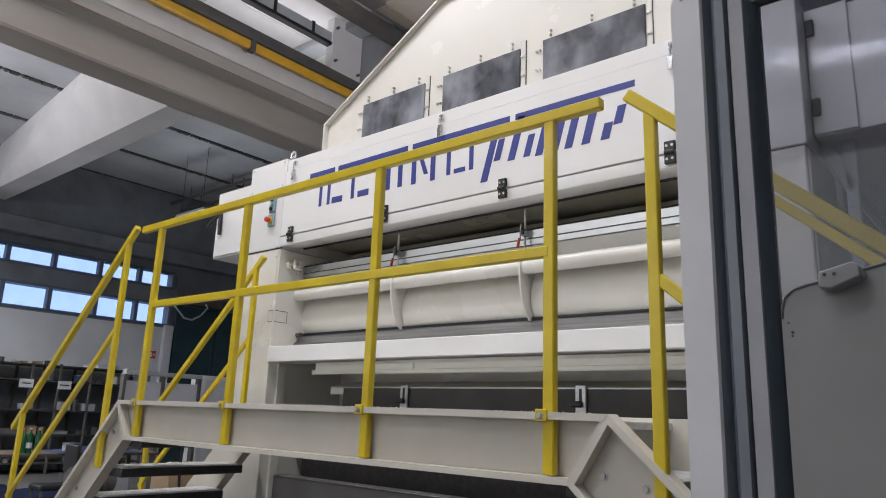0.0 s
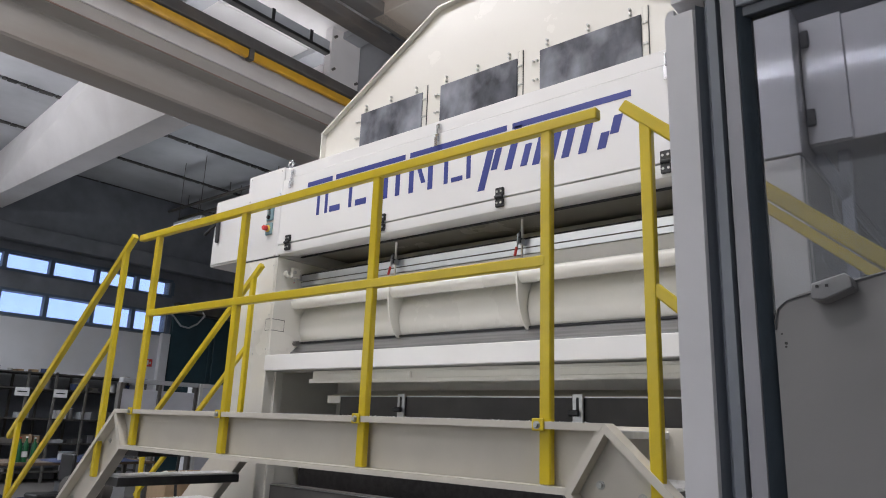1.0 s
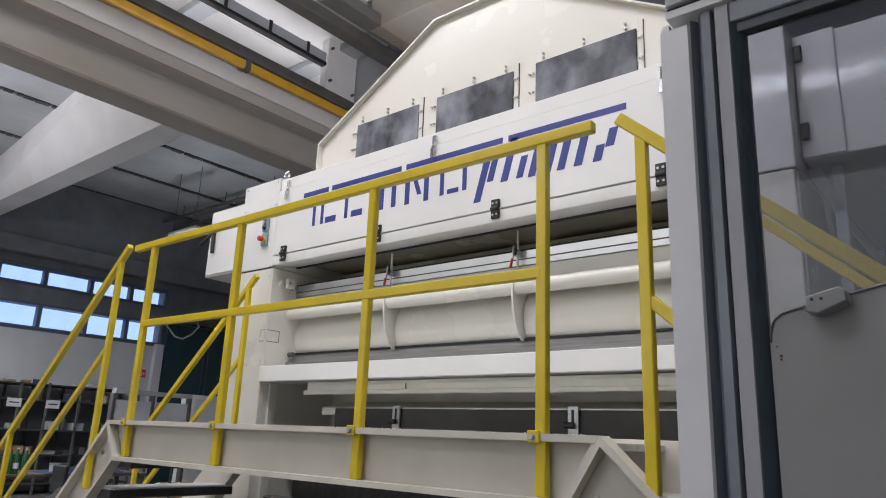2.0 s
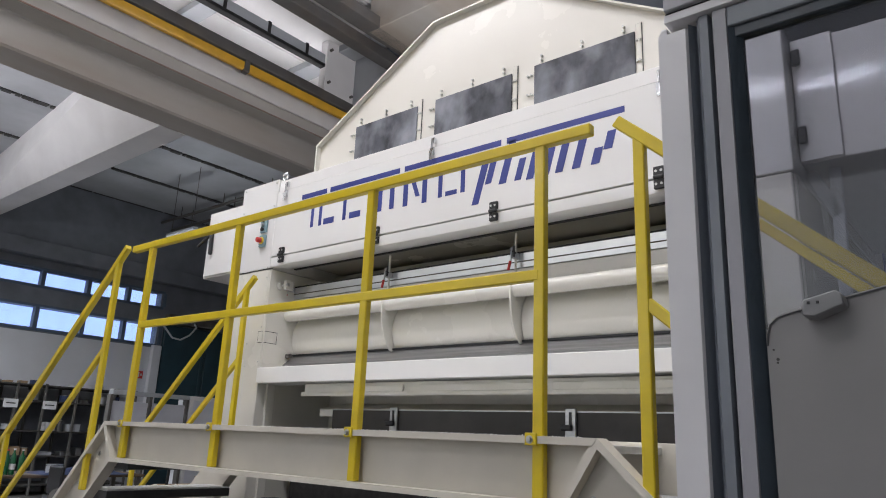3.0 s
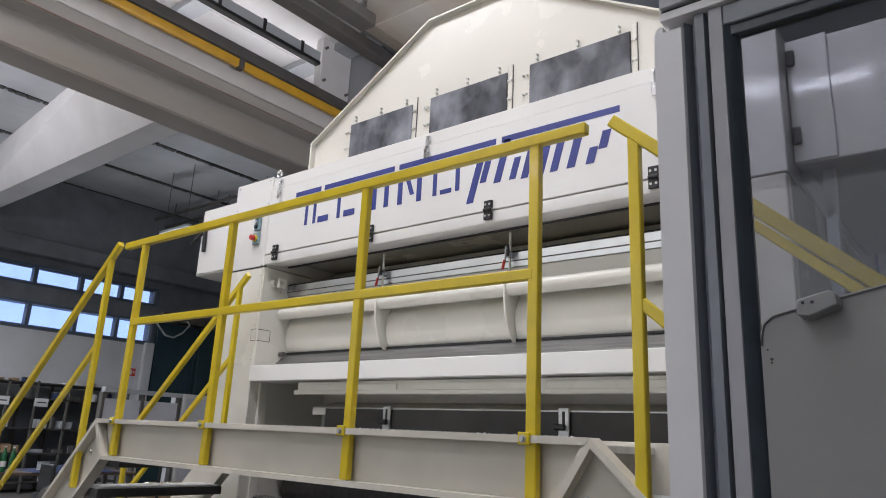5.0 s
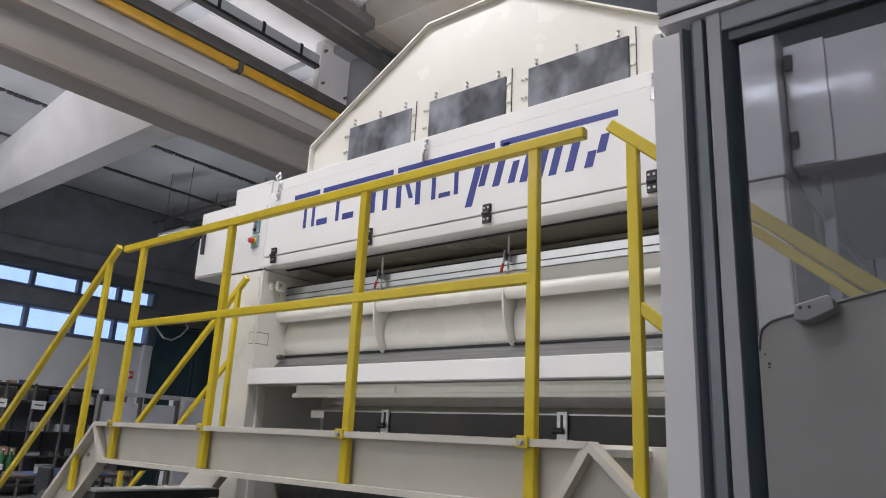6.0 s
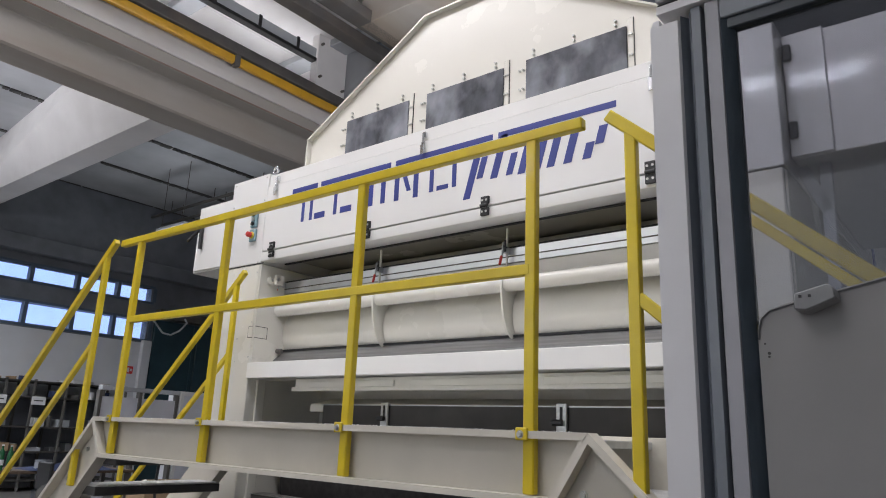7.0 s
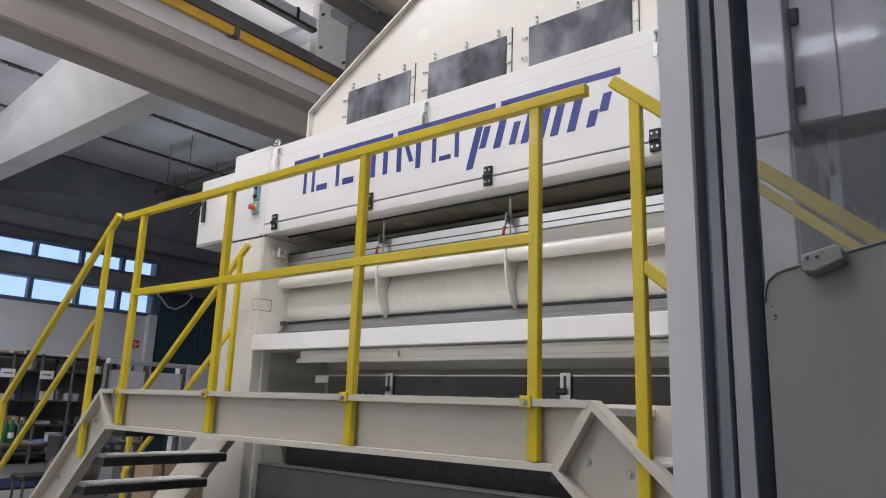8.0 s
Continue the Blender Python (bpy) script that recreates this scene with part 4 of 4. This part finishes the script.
for y0, y1, z0, z1 in ((7.88, 7.95, 0.05, 2.21), (8.43, 8.5, 0.05, 2.21), (7.95, 8.43, 2.13, 2.21)):
    part("frame_bar", box(-12.975, -12.94, y0, y1, z0, z1, 0.004), PAPER, cab)

# beyond the machine's far end: pale post, blue crane beam
pp = thing("pale_post", "pale grey steel post behind the machine", "post")
part("shaft", box(-0.94, -0.80, 6.0, 6.14, 0.02, 4.6, 0.01), GREYALU, pp)
part("foot_plate", box(-1.0, -0.74, 5.94, 6.2, 0, 0.02, 0.003), SKIRT, pp)
bb = thing("blue_steel_beam", "blue painted steel beam on posts behind the machine", "beam")
part("beam", box(-1.35, 3.5, 9.0, 9.25, 3.87, 4.10, 0.01), BLUE, bb)
for bx in (-1.25, 3.3):
    part("leg", box(bx, bx + 0.15, 9.05, 9.2, 0, 3.868, 0.008), BLUE, bb)

# work table with bottles, cloth and tools
tb = thing("work_table", "cluttered work table with a dark top", "table")
part("tabletop", box(-11.6, -10.7, 3.2, 5.9, 0.84, 0.88, 0.006), WOOD, tb)
for x in (-11.55, -10.8):
    for y in (3.3, 5.8):
        part("leg", box(x, x + 0.06, y, y + 0.06, 0, 0.84, 0.004), DARKSTEEL, tb)
part("lower_shelf", box(-11.55, -10.75, 3.3, 5.85, 0.28, 0.31, 0.004), DARKSTEEL, tb)


def bottle(x, y, z, h, mat, capm, label):
    t = thing("bottle", label, "bottle", "bottles on the table")
    prof = [(0.0, 0.0), (0.036, 0.0), (0.038, 0.02), (0.038, 0.62 * h), (0.03, 0.72 * h), (0.014, 0.84 * h), (0.013, 0.95 * h), (0.0, 0.95 * h)]
    bm = bmesh.new()
    n, rings = 18, []
    for r, zz in prof:
        rings.append([bm.verts.new((x + max(r, 0.0004) * math.cos(2 * math.pi * k / n), y + max(r, 0.0004) * math.sin(2 * math.pi * k / n), z + zz)) for k in range(n)])
    for r0, r1 in zip(rings, rings[1:]):
        for k in range(n):
            bm.faces.new((r0[k], r0[(k + 1) % n], r1[(k + 1) % n], r1[k]))
    part("glass_body", bm, mat, t)
    part("cap", rod((x, y, z + 0.94 * h), (x, y, z + h), 0.016, 12, 0.002), capm, t)
    part("paper_band", rod((x, y, z + 0.2 * h), (x, y, z + 0.42 * h), 0.0388, 18), GREENGLASS if h < 0.335 else PAPER, t)


for y, h in ((3.98, 0.33), (4.06, 0.34), (4.17, 0.33)):
    bottle(-10.85, y, 0.88, h, GREENGLASS, RED if y < 4 else PAPER, "green glass bottle with a paper band")
pot = thing("grey_pot", "round grey metal pot on the table", "pot")
part("pot_body", rod((-10.95, 4.66, 0.88), (-10.95, 4.66, 1.0), 0.11, 24, 0.012), SKIRT, pot)
part("pot_rim", rod((-10.95, 4.66, 1.0), (-10.95, 4.66, 1.012), 0.118, 24, 0.003), STEEL, pot)


def heap(name, label, cat, x0, x1, y0, y1, z0, h, mat, seed):
    """A crumpled cloth or bag: a bumpy closed sheet."""
    r = random.Random(seed)
    bm = bmesh.new()
    n, m = 22, 16
    grid = []
    for i in range(n):
        row = []
        for j in range(m):
            u, v = i / (n - 1), j / (m - 1)
            e = min(1.0, 4.5 * min(u, 1 - u, v, 1 - v))
            zz = z0 + e * h * (0.55 + 0.9 * noise.noise(Vector((u * 3.1 + seed, v * 2.7, 0.3))) + 0.25 * noise.noise(Vector((u * 9, v * 9, seed))))
            row.append(bm.verts.new((x0 + (x1 - x0) * v, y0 + (y1 - y0) * u + r.uniform(-0.01, 0.01), max(zz, z0 + 0.004 * e))))
        grid.append(row)
    for i in range(n - 1):
        for j in range(m - 1):
            bm.faces.new((grid[i][j], grid[i + 1][j], grid[i + 1][j + 1], grid[i][j + 1]))
    ob = part(name, bm, mat)
    return tagged(ob, label, cat)


heap("folded_cloth", "crumpled navy blue cloth on the table", "cloth", -11.3, -10.68, 4.4, 5.7, 0.88, 0.10, BLUECLOTH, 3)
heap("work_jacket", "crumpled navy work jacket on the lower shelf", "clothing", -11.4, -10.72, 3.6, 4.6, 0.31, 0.16, BLUECLOTH, 8)
clutter_box("parts_crate", "pale grey parts crate under the table", "crate", -11.3, -10.75, 4.7, 5.5, 0.31, 0.58, SKIRT)
chair = thing("work_chair", "dark work chair beside the table", "chair")
part("seat", box(-10.5, -10.1, 4.0, 4.42, 0.45, 0.52, 0.02), BLACK, chair)
part("backrest", box(-10.5, -10.1, 4.40, 4.45, 0.66, 1.02, 0.015), BLACK, chair)
for x in (-10.47, -10.15):
    part("back_post", box(x, x + 0.03, 4.42, 4.45, 0.45, 0.9, 0.004), DARKSTEEL, chair)
    for y in (4.02, 4.38):
        part("leg", box(x, x + 0.03, y, y + 0.03, 0, 0.46, 0.004), DARKSTEEL, chair)

# cartons, bag and motor seen under the stairs
for i, (x0, y0, w, d, h) in enumerate(((-9.2, 5.0, 0.45, 0.5, 0.78), (-9.3, 5.55, 0.5, 0.6, 0.55), (-9.1, 6.2, 0.4, 0.45, 0.66), (-12.4, 7.0, 0.6, 0.8, 0.6), (-12.5, 7.9, 0.6, 0.7, 0.72))):
    clutter_box("carton", "brown cardboard carton on the floor", "carton", x0, x0 + w, y0, y0 + d, 0, h, CARD, "cartons")
heap("white_bag", "crumpled white plastic bag on a carton", "bag", -9.15, -8.8, 5.05, 5.45, 0.78, 0.075, LINT, 5)
dm = thing("drive_motor", "dark electric drive motor on a base", "motor")
part("base", box(-9.8, -9.3, 4.1, 4.7, 0, 0.45, 0.01), DARKSTEEL, dm)
part("housing", rod((-9.55, 4.1, 0.62), (-9.55, 4.65, 0.62), 0.17, 24, 0.02), DARKSTEEL, dm)
for k in range(6):
    part("cooling_fin", rod((-9.55, 4.16 + 0.07 * k, 0.62), (-9.55, 4.175 + 0.07 * k, 0.62), 0.185, 24), DARKSTEEL, dm)
cable = thing("hanging_cable", "black cable hanging under the walkway", "cable")
pts = [(-5.6, 3.3, 1.35), (-5.62, 3.3, 1.1), (-5.6, 3.32, 0.7), (-5.66, 3.35, 0.3), (-5.8, 3.4, 0.02)]
for p, q in zip(pts, pts[1:]):
    part("cable_run", rod(p, q, 0.012, 8), BLACK, cable)
# ceiling tube lights of the low bay, unlit
for x, y in ((-14.8, 8.2), (-12.6, 10.0)):
    tl = thing("tube_lamp", "unlit fluorescent tube lamp under the roof", "lamp", "tube lamps")
    part("tray", box(x - 0.6, x + 0.6, y - 0.06, y + 0.06, 5.95, 6.02, 0.01), SKIRT, tl)
    part("tube", rod((x - 0.55, y, 5.93), (x + 0.55, y, 5.93), 0.018, 10), PAPER, tl)
    for dx in (-0.45, 0.45):
        part("hanger", rod((x + dx, y, 6.0), (x + dx, y, 7.5), 0.008, 6), DARKSTEEL, tl)

# pipes under the low roof
for y, z, x1 in ((9.62, 7.2, -10.5), (9.95, 7.05, -12.5)):
    pp = thing("roof_pipe", "dark pipe hung under the low roof", "pipe", "roof pipes")
    part("pipe_run", rod((WX, y, z), (x1, y, z), 0.04, 12), DARKSTEEL, pp)
    x = WX + 1.0
    while x < x1:
        part("pipe_hanger", rod((x, y, z), (x, y, 7.5), 0.012, 6), DARKSTEEL, pp)
        x += 2.0
